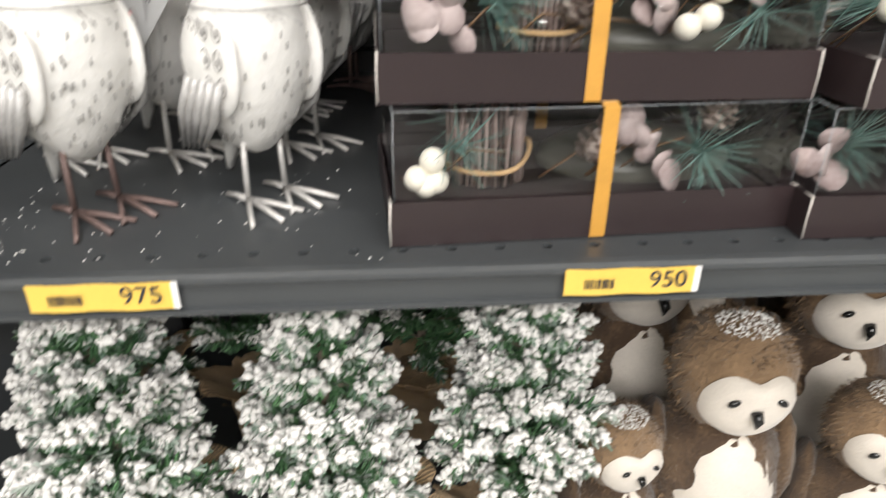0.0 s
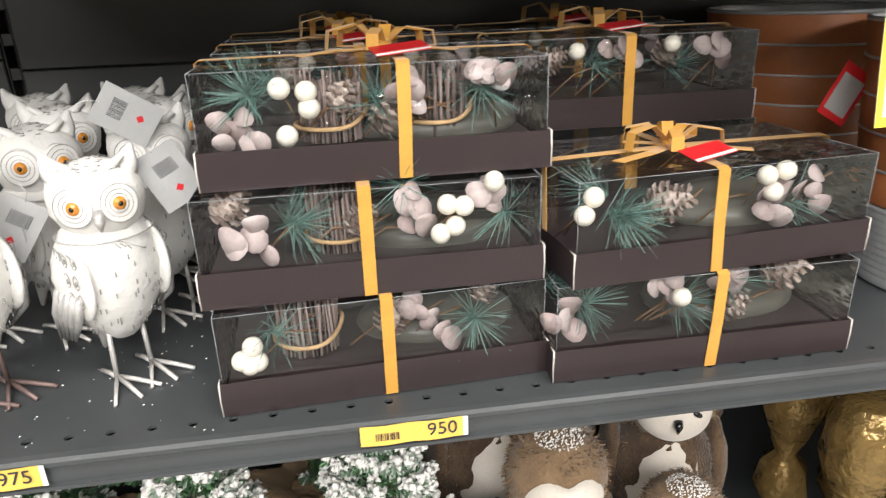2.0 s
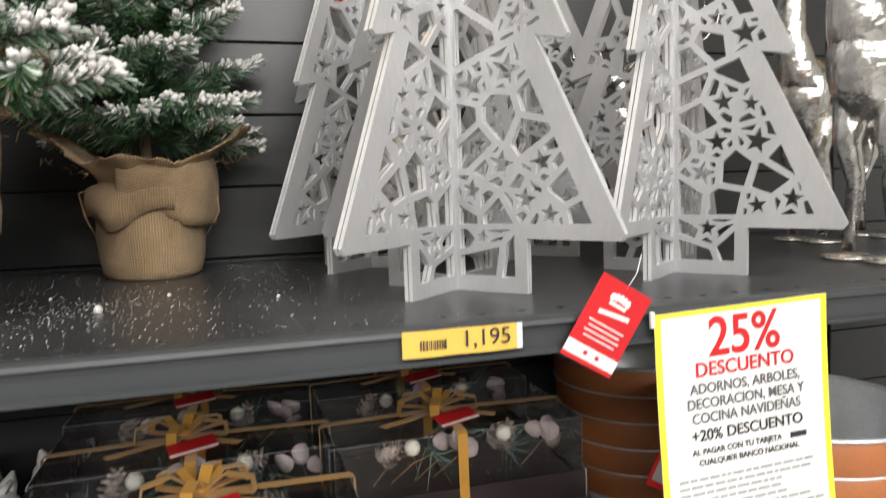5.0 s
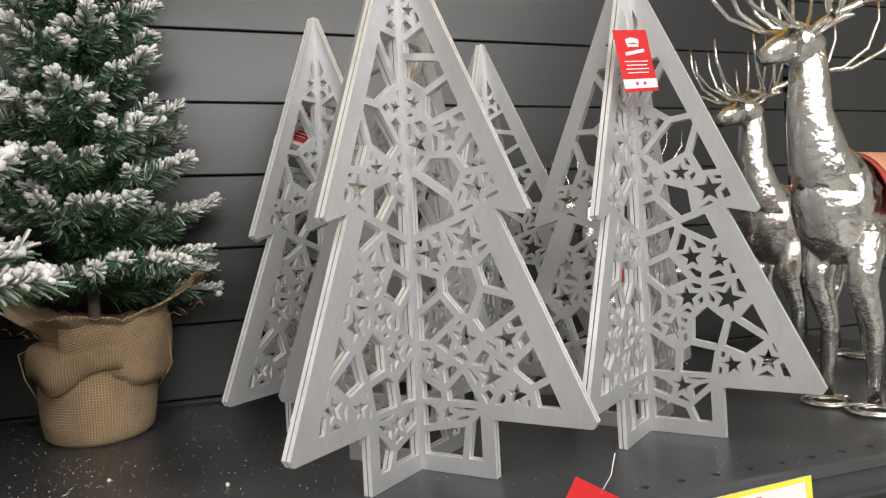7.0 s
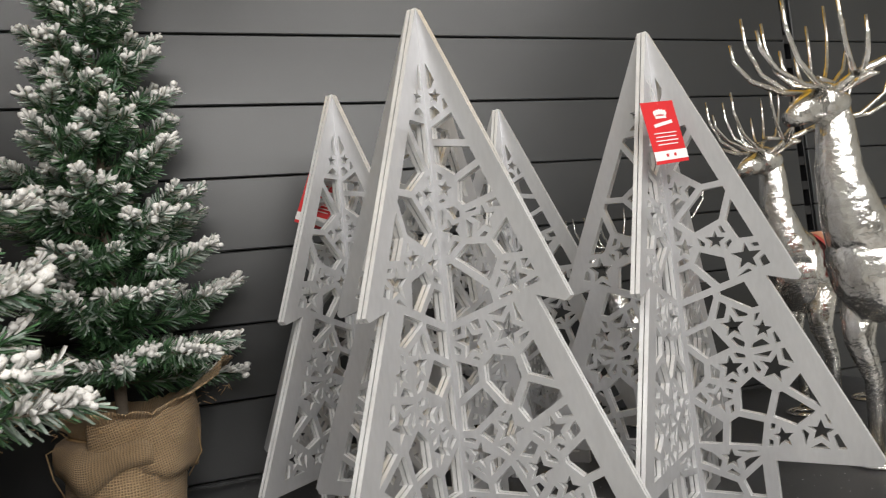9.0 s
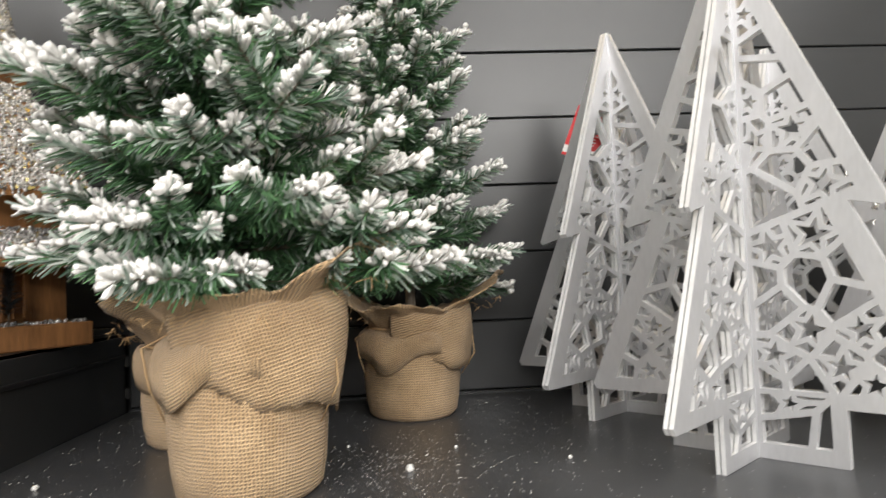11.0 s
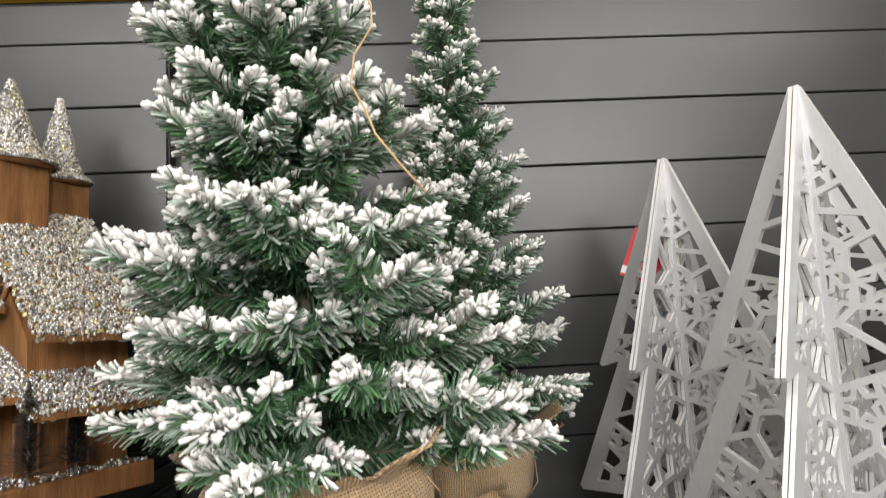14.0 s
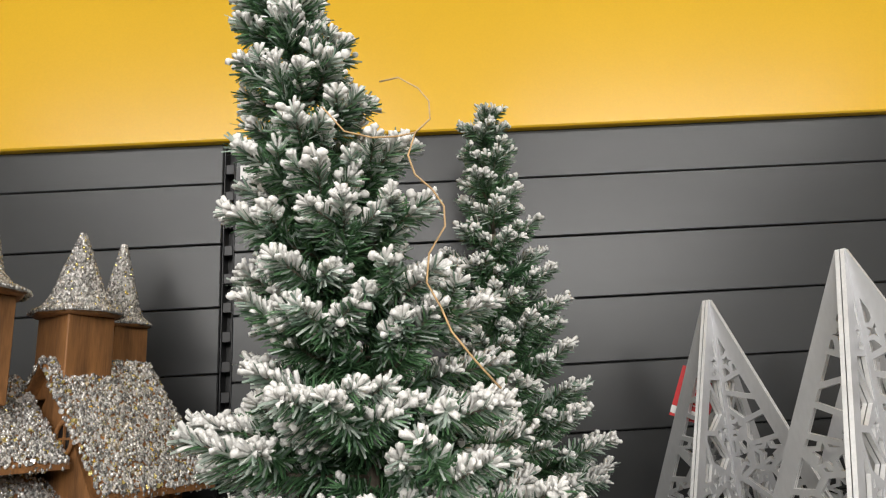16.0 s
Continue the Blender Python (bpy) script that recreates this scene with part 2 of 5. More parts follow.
# ---------- building blocks ----------
class Shape:
    """Gathers vertices and faces, with a material slot and a smooth flag for each face."""

    def __init__(self):
        self.v, self.f, self.m, self.s, self.uv = [], [], [], [], []

    def add(self, verts, faces, slot=0, smooth=False, m=None, uv=None):
        k = len(self.v)
        self.v += [tuple(m @ Vector(p)) for p in verts] if m is not None else [tuple(p) for p in verts]
        self.f += [tuple(i + k for i in f) for f in faces]
        self.m += [slot] * len(faces)
        self.s += [smooth] * len(faces)
        self.uv += list(uv) if uv is not None else [(p[0], p[2]) for p in verts]
        return self

    def box(self, x, y, z, m=None, slot=0, b=0.0):
        """A box of that size about its centre, its edges chamfered by b."""
        x, y, z = x / 2, y / 2, z / 2
        if not b:
            v = [(sx * x, sy * y, sz * z) for sx in (-1, 1) for sy in (-1, 1) for sz in (-1, 1)]
            return self.add(v, [(0, 1, 3, 2), (4, 6, 7, 5), (0, 4, 5, 1), (2, 3, 7, 6), (0, 2, 6, 4), (1, 5, 7, 3)], slot, False, m)
        b = min(b, 0.45 * min(x, y, z) * 2)
        v, key = [], {}
        for sx in (-1, 1):
            for sy in (-1, 1):
                for sz in (-1, 1):
                    for a in range(3):
                        key[sx, sy, sz, a] = len(v)
                        v.append((sx * (x - b * (a != 0)), sy * (y - b * (a != 1)), sz * (z - b * (a != 2))))
        f = []
        for s in (-1, 1):
            f.append([key[s, i, j, 0] for i, j in ((-1, -1), (1, -1), (1, 1), (-1, 1))][::s])
            f.append([key[i, s, j, 1] for i, j in ((-1, -1), (1, -1), (1, 1), (-1, 1))][::-s])
            f.append([key[i, j, s, 2] for i, j in ((-1, -1), (1, -1), (1, 1), (-1, 1))][::s])
        for s in (-1, 1):
            for r in (-1, 1):
                f.append([key[-1, s, r, 1], key[1, s, r, 1], key[1, s, r, 2], key[-1, s, r, 2]][::s * r])
                f.append([key[s, -1, r, 2], key[s, 1, r, 2], key[s, 1, r, 0], key[s, -1, r, 0]][::s * r])
                f.append([key[s, r, -1, 0], key[s, r, 1, 0], key[s, r, 1, 1], key[s, r, -1, 1]][::s * r])
                for q in (-1, 1):
                    f.append([key[s, r, q, 0], key[s, r, q, 1], key[s, r, q, 2]][::s * r * q])
        return self.add(v, f, slot, False, m)

    def lathe(self, profile, n=24, m=None, slot=0, smooth=True, wave=None, caps=True):
        """Turns a profile of (radius, z) about z. wave(angle, z, r): the radius there."""
        v, f, uv = [], [], []
        for r, z in profile:
            for i in range(n):
                a = 2 * math.pi * i / n
                q = wave(a, z, r) if wave else r
                v.append((q * math.cos(a), q * math.sin(a), z))
                uv.append((a * max(p[0] for p in profile), z))
        for j in range(len(profile) - 1):
            for i in range(n):
                k = (i + 1) % n
                f.append((j * n + i, j * n + k, (j + 1) * n + k, (j + 1) * n + i))
        if caps:
            f.append(tuple(range(n))[::-1])
            f.append(tuple((len(profile) - 1) * n + i for i in range(n)))
        return self.add(v, f, slot, smooth, m, uv)

    def tube(self, points, radii, n=6, slot=0, m=None, smooth=True, flat=1.0):
        """A round bar along points; radii: one or one for each point."""
        pts = [Vector(p) for p in points]
        rr = radii if isinstance(radii, (list, tuple)) else [radii] * len(pts)
        v, f = [], []
        side = None
        for i, p in enumerate(pts):
            d = (pts[min(i + 1, len(pts) - 1)] - pts[max(i - 1, 0)]).normalized()
            if side is None:
                side = d.orthogonal().normalized()
            side = (side - d * side.dot(d)).normalized()
            up = d.cross(side)
            for k in range(n):
                a = 2 * math.pi * k / n
                v.append(p + rr[i] * (math.cos(a) * side + flat * math.sin(a) * up))
        for i in range(len(pts) - 1):
            for k in range(n):
                f.append((i * n + k, i * n + (k + 1) % n, (i + 1) * n + (k + 1) % n, (i + 1) * n + k))
        f.append(tuple(range(n))[::-1])
        f.append(tuple((len(pts) - 1) * n + k for k in range(n)))
        return self.add(v, f, slot, smooth, m)

    def ball(self, c, r, slot=0, n=12, rings=8, m=None, rough=0.0, freq=20.0, shape=None):
        """A ball or ellipsoid; rough: the depth of its lumps."""
        r = Vector((r, r, r)) if isinstance(r, (int, float)) else Vector(r)
        v, f = [], []
        for j in range(rings + 1):
            t = math.pi * j / rings
            for i in range(n):
                a = 2 * math.pi * i / n
                d = Vector((math.sin(t) * math.cos(a), math.sin(t) * math.sin(a), -math.cos(t)))
                q = Vector((d.x * r.x, d.y * r.y, d.z * r.z))
                if shape:
                    q = shape(q)
                if rough:
                    q += d * rough * noise.noise((Vector(c) + q) * freq)
                v.append(Vector(c) + q)
        for j in range(rings):
            for i in range(n):
                k = (i + 1) % n
                f.append((j * n + i, j * n + k, (j + 1) * n + k, (j + 1) * n + i))
        return self.add(v, f, slot, True, m)

    def strip(self, points, across, width, slot=0, thick=0.0006, m=None):
        """A flat ribbon along points, its width along across, with a little thickness."""
        a = Vector(across).normalized() * width / 2
        v, f = [], []
        n = len(points)
        for i, p in enumerate(points):
            p = Vector(p)
            d = (Vector(points[min(i + 1, n - 1)]) - Vector(points[max(i - 1, 0)])).normalized()
            u = d.cross(a).normalized() * thick / 2
            v += [p - a - u, p + a - u, p + a + u, p - a + u]
        for i in range(n - 1):
            for k in range(4):
                f.append((4 * i + k, 4 * i + (k + 1) % 4, 4 * i + 4 + (k + 1) % 4, 4 * i + 4 + k))
        f += [(3, 2, 1, 0), tuple(4 * (n - 1) + k for k in range(4))]
        return self.add(v, f, slot, False, m)

    def mesh(self, name, mats):
        me = bpy.data.meshes.new(name)
        me.from_pydata(self.v, [], self.f)
        for mt in mats if isinstance(mats, (list, tuple)) else [mats]:
            me.materials.append(mt)
        me.polygons.foreach_set("material_index", self.m)
        me.polygons.foreach_set("use_smooth", self.s)
        layer = me.uv_layers.new(name="metres")
        loops = np.empty(len(me.loops), dtype=np.int32)
        me.loops.foreach_get("vertex_index", loops)
        layer.data.foreach_set("uv", np.array(self.uv, dtype=np.float32)[loops].ravel())
        me.update()
        return me


def part(name, shape, mats, parent, label="", weld=False):
    ob = new(name, shape.mesh(name, mats))
    if weld:
        bm = bmesh.new()
        bm.from_mesh(ob.data)
        bmesh.ops.remove_doubles(bm, verts=bm.verts, dist=0.00002)
        bm.to_mesh(ob.data)
        bm.free()
    ob.parent = parent
    return tagged(ob, label)


def thing(name, label, category, at=None, group="", kind=""):
    ob = new(name)
    ob.empty_display_size = 0.02
    ob.matrix_basis = at if at is not None else Matrix()
    return tagged(ob, label, category, group, kind)


def solid(name, shape, mats, label, category, at=None, group="", kind=""):
    ob = new(name, shape.mesh(name, mats))
    ob.matrix_basis = at if at is not None else Matrix()
    return tagged(ob, label, category, group, kind)


def text_part(words, size, at, mat, parent, align="CENTER", squeeze=1.0, name="lettering", bold=0.01):
    c = bpy.data.curves.new(name, "FONT")
    c.body, c.size, c.align_x, c.align_y, c.extrude, c.offset = words, size, align, "CENTER", 0.00015, bold * size
    tmp = bpy.data.objects.new(name, c)
    scene.collection.objects.link(tmp)
    bpy.context.view_layer.update()
    me = bpy.data.meshes.new_from_object(tmp.evaluated_get(bpy.context.evaluated_depsgraph_get()))
    bpy.data.objects.remove(tmp)
    me.materials.clear()
    me.materials.append(mat)
    ob = new(name, me)
    ob.parent = parent
    ob.matrix_basis = at @ Matrix.Diagonal((squeeze, 1, 1, 1))
    return ob


T = Matrix.Translation
MID, UP, BACK = 1.0, 1.472, 0.62     # shelf tops, and the face of the back panel
LINE0, PITCH = 2.256, 0.1112         # topmost slat joint, and the slats' height


# ---------- the hall and the shelving ----------
def slab(name, x0, x1, y0, y1, z0, z1, mat, label, category="setting", b=0.0):
    s = Shape().box(x1 - x0, y1 - y0, z1 - z0, b=b)
    return solid(name, s, mat, label, category, T(((x0 + x1) / 2, (y0 + y1) / 2, (z0 + z1) / 2)), kind="structure")


# unseen floor, ceiling and pale walls, added to close the space and bounce light
slab("floor", -4, 4, -8, 1.2, -0.1, 0, FLOORM, "grey tiled shop floor in the aisle, added out of view")
slab("ceiling", -4, 4, -8, 1.2, 3.6, 3.7, HALL, "unseen pale ceiling added above the aisle to bounce light")
slab("bounce_wall_south", -4, 4, -8.1, -8, 0, 3.6, HALL, "unseen pale wall added across the aisle to bounce light")
slab("bounce_wall_west", -4.1, -4, -8, 1.2, 0, 3.6, HALL, "unseen pale wall added at the aisle's end to bounce light")
slab("bounce_wall_east", 4, 4.1, -8, 1.2, 0, 3.6, HALL, "unseen pale wall added at the aisle's far end to bounce light")
slab("wall_north", -4, 4, 0.70, 0.80, 0, 3.6, BLACK, "dark wall behind the shelving")
slab("sign_board", -2.4, 3.4, BACK - 0.016, BACK + 0.02, 2.347, 3.1, YELLOW, "plain glossy yellow board above the shelving", b=0.003)

# back panels, bay by bay, of horizontal slats
bays = [(-2.2, -0.404), (-0.382, 1.299), (1.325, 3.2)]
for i, (x0, x1) in enumerate(bays):
    back = thing("back_panel_%d" % (i + 1), "dark grey slatted steel back panel of the shelving", "panel", kind="structure")
    sl = Shape().box(x1 - x0, 0.012, PITCH - 0.0020, b=0.0016).mesh("slat", SLAT)
    k = -1
    while LINE0 - k * PITCH > 0.3:
        s = new("slat", sl)
        s.parent = back
        s.matrix_basis = T(((x0 + x1) / 2, BACK + 0.006 + 0.0006 * ((k * 7) % 3), LINE0 - (k + 0.5) * PITCH + (0.016 if i == 0 else 0)))
        k += 1
    part("backing", Shape().box(x1 - x0, 0.006, 2.3, T(((x0 + x1) / 2, BACK + 0.022, 1.3))), BLACK, back)


def upright(x):
    up = thing("upright_post", "black slotted steel upright between two panels", "post", T((x, BACK, 0)), "shelf uprights", "structure")
    s = Shape()
    for dx in (-0.009, 0.009):
        s.box(0.003, 0.03, 2.29, T((dx, 0.02, 1.2)), b=0.001)
    s.box(0.021, 0.004, 2.29, T((0, 0.034, 1.2)))
    z = 0.6
    while z < 2.33:
        s.box(0.015, 0.004, 0.018, T((0, 0.008, z)), b=0.001)
        z += 0.05
    part("slotted_channel", s, BLACK, up)


for x in (-0.393, 1.312):
    upright(x)


def shelf(name, x0, x1, z, depth, mat, label, holes=True):
    """Steel shelf: a perforated top sheet, a rounded front edge and a price channel below it."""
    sh = thing(name, label, "shelf", T((0, 0, z)), kind="structure")
    s = Shape()
    ys = [0.010, 0.0258, 0.0342, depth]
    pitch, half = 0.035, 0.0042
    if holes:
        s.add([(x0, ys[0], 0), (x1, ys[0], 0), (x1, ys[1], 0), (x0, ys[1], 0)], [(0, 1, 2, 3)])
        s.add([(x0, ys[2], 0), (x1, ys[2], 0), (x1, ys[3], 0), (x0, ys[3], 0)], [(0, 1, 2, 3)])
        n = int((x1 - x0) / pitch)
        for i in range(n):
            a = x0 + i * pitch
            b = x1 if i == n - 1 else a + pitch
            c = a + pitch / 2
            ring = [(c + half * math.cos(t), 0.03 + half * math.sin(t), 0) for t in [math.pi * (k + 0.5) / 4 for k in range(8)]]
            s.add([(a, ys[1], 0), (b, ys[1], 0), (b, ys[2], 0), (a, ys[2], 0)] + ring + [(p[0], p[1], -0.003) for p in ring],
                  [(3, 0, 7, 6), (3, 6, 5), (2, 3, 5, 4), (2, 4, 11), (1, 2, 11, 10), (1, 10, 9), (0, 1, 9, 8), (0, 8, 7)]
                  + [(4 + k, 4 + (k + 1) % 8, 12 + (k + 1) % 8, 12 + k) for k in range(8)])
    else:
        s.add([(x0, ys[0], 0), (x1, ys[0], 0), (x1, ys[3], 0), (x0, ys[3], 0)], [(0, 1, 2, 3)])
    part("top_sheet", s, mat, sh, weld=True)
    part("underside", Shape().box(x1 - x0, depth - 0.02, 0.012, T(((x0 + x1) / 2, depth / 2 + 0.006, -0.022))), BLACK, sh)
    edge = Shape()
    prof = [(0.010, 0.0), (0.004, -0.001), (0.0008, -0.0035), (0.0, -0.007), (0.0015, -0.0085), (0.0045, -0.009),
            (0.0045, -0.0265), (0.0, -0.0275), (0.0, -0.031), (0.010, -0.031)]
    v = [(x, y, zz) for x in (x0, x1) for y, zz in prof]
    k = len(prof)
    edge.add(v, [(i, i + 1, k + i + 1, k + i)[::-1] for i in range(k - 1)] + [tuple(range(k)), tuple(range(k, 2 * k))[::-1]])
    part("front_edge", edge, SHELF, sh, "rounded charcoal front edge with a price channel")
    return sh


shelf("shelf_middle", -0.398, 1.311, MID, 0.62, SHELF, "charcoal perforated steel shelf holding owls and gift boxes")
shelf("shelf_upper", -0.385, 1.311, UP, 0.62, DUSTY, "dusty charcoal steel shelf holding small decorated trees")
shelf("shelf_lower", -1.2, 1.311, 0.52, 0.62, SHELF, "charcoal steel shelf low in the bay", False)
side = shelf("shelf_side_bay", -2.2, -0.39, 1.594, 0.62, BLACK, "black raised shelf of the next bay", False)
part("end_panel", Shape().box(0.004, 0.60, 0.124, T((-0.3885, 0.312, -0.066)), b=0.001), SLAT, side, "glossy dark end panel")
part("end_rib", Shape().box(0.006, 0.58, 0.006, T((-0.3835, 0.312, -0.034)), b=0.001), BLACK, side)
shelf("shelf_side_bay_middle", -2.2, -0.402, MID, 0.62, SHELF, "charcoal steel shelf of the next bay", False)


def price_label(x, z, words, curl=0.0015):
    lab = thing("price_label", "yellow and white paper price label in the shelf edge", "price label", T((x, -0.0005, z)), "price labels")
    n = 12
    w, h = 0.097, 0.0205
    s = Shape()
    for x0, x1, slot in ((0, w * 0.955, 0), (w * 0.955, w, 1)):
        pts = []
        for i in range(n + 1):
            u = x0 + (x1 - x0) * i / n
            pts.append((u, -curl * math.sin(u / w * math.pi * 2.2) ** 2, -h / 2))
        s.strip(pts, (0, 0, 1), h, slot, 0.0004)
    part("paper", s, [LABEL, PAPER], lab)
    text_part(words, 0.0186, pose(w * 0.90, -0.0022, -h * 0.45, 90, 0, 0), INK, lab, "RIGHT", 1.0, "price_figure", 0.0)
    bars = Shape()
    rng = random.Random(len(words) + int(x * 100))
    u = w * 0.145
    while u < w * 0.36:
        t = rng.choice((0.0005, 0.0008, 0.0012))
        bars.box(t, 0.0003, 0.0075, T((u, -0.0021, -h * 0.55)))
        u += t + rng.choice((0.0006, 0.001))
    part("barcode_bars", bars, INK, lab)
    return lab


price_label(0.081, 0.9965, "950")
price_label(-0.278, 0.9965, "975")
price_label(0.293, 1.4688, "1,195")


# ---------- gift boxes ----------
def needle_fan(s, c, axis, n, length, spread, rng, slot=0, w=0.0009):
    """A tuft of thin pine needles from a point."""
    axis = Vector(axis).normalized()
    o = axis.orthogonal().normalized()
    q = axis.cross(o)
    for _ in range(n):
        a, t = rng.uniform(0, 2 * math.pi), spread * math.sqrt(rng.random())
        d = (axis * math.cos(t) + (o * math.cos(a) + q * math.sin(a)) * math.sin(t)).normalized()
        p = Vector(c) + axis * rng.uniform(-0.012, 0.012)
        e = p + d * length * rng.uniform(0.7, 1.05)
        sd = d.cross(Vector((rng.uniform(-1, 1), rng.uniform(-1, 1), rng.uniform(-1, 1)))).normalized() * w
        up = d.cross(sd).normalized() * w * 0.6
        s.add([p - sd, p + sd, p + up, e - sd * 0.4, e + sd * 0.4, e + up * 0.4], [(0, 1, 4, 3), (1, 2, 5, 4), (2, 0, 3, 5)], slot)


def cone_shape(s, c, r, h, rng, slot=0, tilt=(0, 0, 0)):
    """A pine cone of scales in a spiral."""
    m = T(c) @ Euler(tilt).to_matrix().to_4x4()
    s.lathe([(r * 0.15, -h / 2), (r * 0.55, -h * 0.25), (r * 0.5, h * 0.1), (r * 0.1, h / 2)], 8, m, slot)
    n = 46
    for i in range(n):
        u = i / n
        a = i * 2.399963
        z = -h / 2 + h * u
        rr = r * (0.55 + 0.45 * math.sin(math.pi * min(1, u * 1.15 + 0.12)))
        k = m @ T((0, 0, z)) @ Matrix.Rotation(a, 4, "Z")
        w = r * 0.34 * (1 - 0.5 * u)
        s.add([(r * 0.25, -w * 0.5, 0), (r * 0.25, w * 0.5, 0), (rr, w, h * 0.06), (rr * 1.08, 0, h * 0.1), (rr, -w, h * 0.06),
               (rr * 0.95, 0, h * 0.02)], [(0, 5, 1), (1, 5, 2), (2, 5, 3), (3, 5, 4), (4, 5, 0), (0, 1, 2, 3, 4)], slot, False, k)


def round_leaf(s, c, r, normal, rng, slot=0):
    d = Vector(normal).normalized()
    o = d.orthogonal().normalized()
    q = d.cross(o)
    v = [Vector(c) + d * r * 0.04]
    n = 12
    for i in range(n):
        a = 2 * math.pi * i / n
        rr = r * (1 + 0.06 * math.sin(3 * a + r * 900))
        v.append(Vector(c) + rr * (0.85 * math.cos(a) * o + math.sin(a) * q) + d * r * 0.1 * math.sin(2 * a))
    v += [p - d * 0.0006 for p in v]
    f = [(0, 1 + i, 1 + (i + 1) % n) for i in range(n)]
    f += [(n + 1, n + 2 + (i + 1) % n, n + 2 + i) for i in range(n)]
    f += [(1 + i, n + 2 + i, n + 2 + (i + 1) % n, 1 + (i + 1) % n) for i in range(n)]
    s.add(v, f, slot, True)


W, D, TH, BH = 0.306, 0.165, 0.034, 0.099   # a box's width, depth, tray height, whole height


def gift_box(at, seed, ribbon=0.5, berries=(), fans=(), cones=(), leaves=(), bark=(), bow=False, full=True):
    """Clear-lidded gift box on a dark tray, tied with a gold ribbon, with a dried arrangement inside.
    The lists place the contents along the box's width and height."""
    rng = random.Random(seed)
    g = thing("gift_box", "clear-lidded gift box of pine sprigs and berries with gold ribbon",
              "gift box", at, "stacked gift boxes")
    t = Shape()
    c = 0.0012
    q = [(-W / 2, 0), (W / 2, 0), (W / 2, D), (-W / 2, D)]
    qi = [(-W / 2 + c, c), (W / 2 - c, c), (W / 2 - c, D - c), (-W / 2 + c, D - c)]
    tv = [(a, b, 0.0003) for a, b in q] + [(a, b, TH) for a, b in q] + [(a, b, TH) for a, b in qi] + [(a, b, 0.0018) for a, b in qi]
    tf = [(3, 2, 1, 0), (12, 13, 14, 15)]
    for i in range(4):
        j = (i + 1) % 4
        tf += [(i, j, 4 + j, 4 + i), (4 + i, 4 + j, 8 + j, 8 + i), (8 + i, 8 + j, 12 + j, 12 + i)]
    t.add(tv, tf)
    tray = part("tray", t, TRAY, g, "dark brown card tray")
    for sx in (-1, 1):
        e = Shape().tube([(sx * (W / 2 + 0.0002), -0.0004, 0.001), (sx * (W / 2 + 0.0006), -0.0006, TH * 0.5), (sx * (W / 2), -0.0004, TH), (sx * W / 2, 0.010, TH + 0.0002)], [0.0007, 0.0006, 0.0009, 0.0005], 5)
        part("worn_corner", e, CARD_EDGE, tray, "pale worn card corner")
    lid = Shape()
    x, y0, y1, z0, z1 = W / 2 - 0.003, 0.003, D - 0.003, 0.003, BH - 0.0012
    v = [(-x, y0, z0), (x, y0, z0), (x, y1, z0), (-x, y1, z0), (-x, y0, z1), (x, y0, z1), (x, y1, z1), (-x, y1, z1)]
    lid.add(v, [(0, 1, 5, 4), (1, 2, 6, 5), (2, 3, 7, 6), (3, 0, 4, 7), (4, 5, 6, 7)])
    lo = part("lid", lid, FILM, g, "clear plastic lid")
    lo.visible_shadow = False
    fold = Shape()
    for sx in (-1, 1):
        fold.tube([(sx * x, y0, TH), (sx * x, y0, z1)], 0.0003, 4)
    fold.tube([(-x, y0, z1), (x, y0, z1)], 0.0003, 4)
    fold.tube([(x, y0, z1), (x, y1, z1)], 0.00025, 4)
    fold.tube([(-x, y0, z1), (-x, y1, z1)], 0.00025, 4)
    part("lid_crease", fold, FOLD, lo)
    rx = (ribbon - 0.5) * W
    sk = rng.uniform(-0.003, 0.003)
    rb = Shape()
    rb.strip([(rx + sk, -0.0012, 0.0008), (rx, -0.0012, BH * 0.5), (rx - sk * 0.3, -0.0012, BH - 0.001), (rx - sk * 0.3, 0.004, BH + 0.0012),
              (rx, D / 2, BH + 0.0014), (rx, D + 0.0012, BH), (rx, D + 0.0014, 0.001)], (1, 0, 0), 0.0115)
    if bow:
        rb.strip([(-W / 2 - 0.001, D * 0.42, TH), (-W / 2 - 0.001, D * 0.45, BH), (-W / 2 + 0.003, D * 0.45, BH + 0.0026),
                  (0, D / 2, BH + 0.003), (W / 2 - 0.003, D * 0.45, BH + 0.0026), (W / 2 + 0.001, D * 0.45, BH), (W / 2 + 0.001, D * 0.42, TH)], (0, 1, 0), 0.0115)
    part("ribbon", rb, GOLD, g, "gold grosgrain ribbon")
    if bow:
        b = Shape()
        bx, by, bz = rx - 0.01, D * 0.46, BH + 0.004
        b.strip([(bx, by, bz), (bx + 0.03, by - 0.03, bz + 0.004), (bx + 0.062, by - 0.042, bz + 0.001)], (0.5, 0.8, 0), 0.0115)
        b.strip([(bx, by, bz), (bx - 0.04, by - 0.035, bz + 0.005), (bx - 0.075, by - 0.04, bz + 0.001)], (0.5, -0.8, 0), 0.0115)
        b.ball((bx, by, bz + 0.005), (0.009, 0.008, 0.006), 0, 8, 6)
        knot = part("bow", b, GOLD, g, "gold ribbon bow")
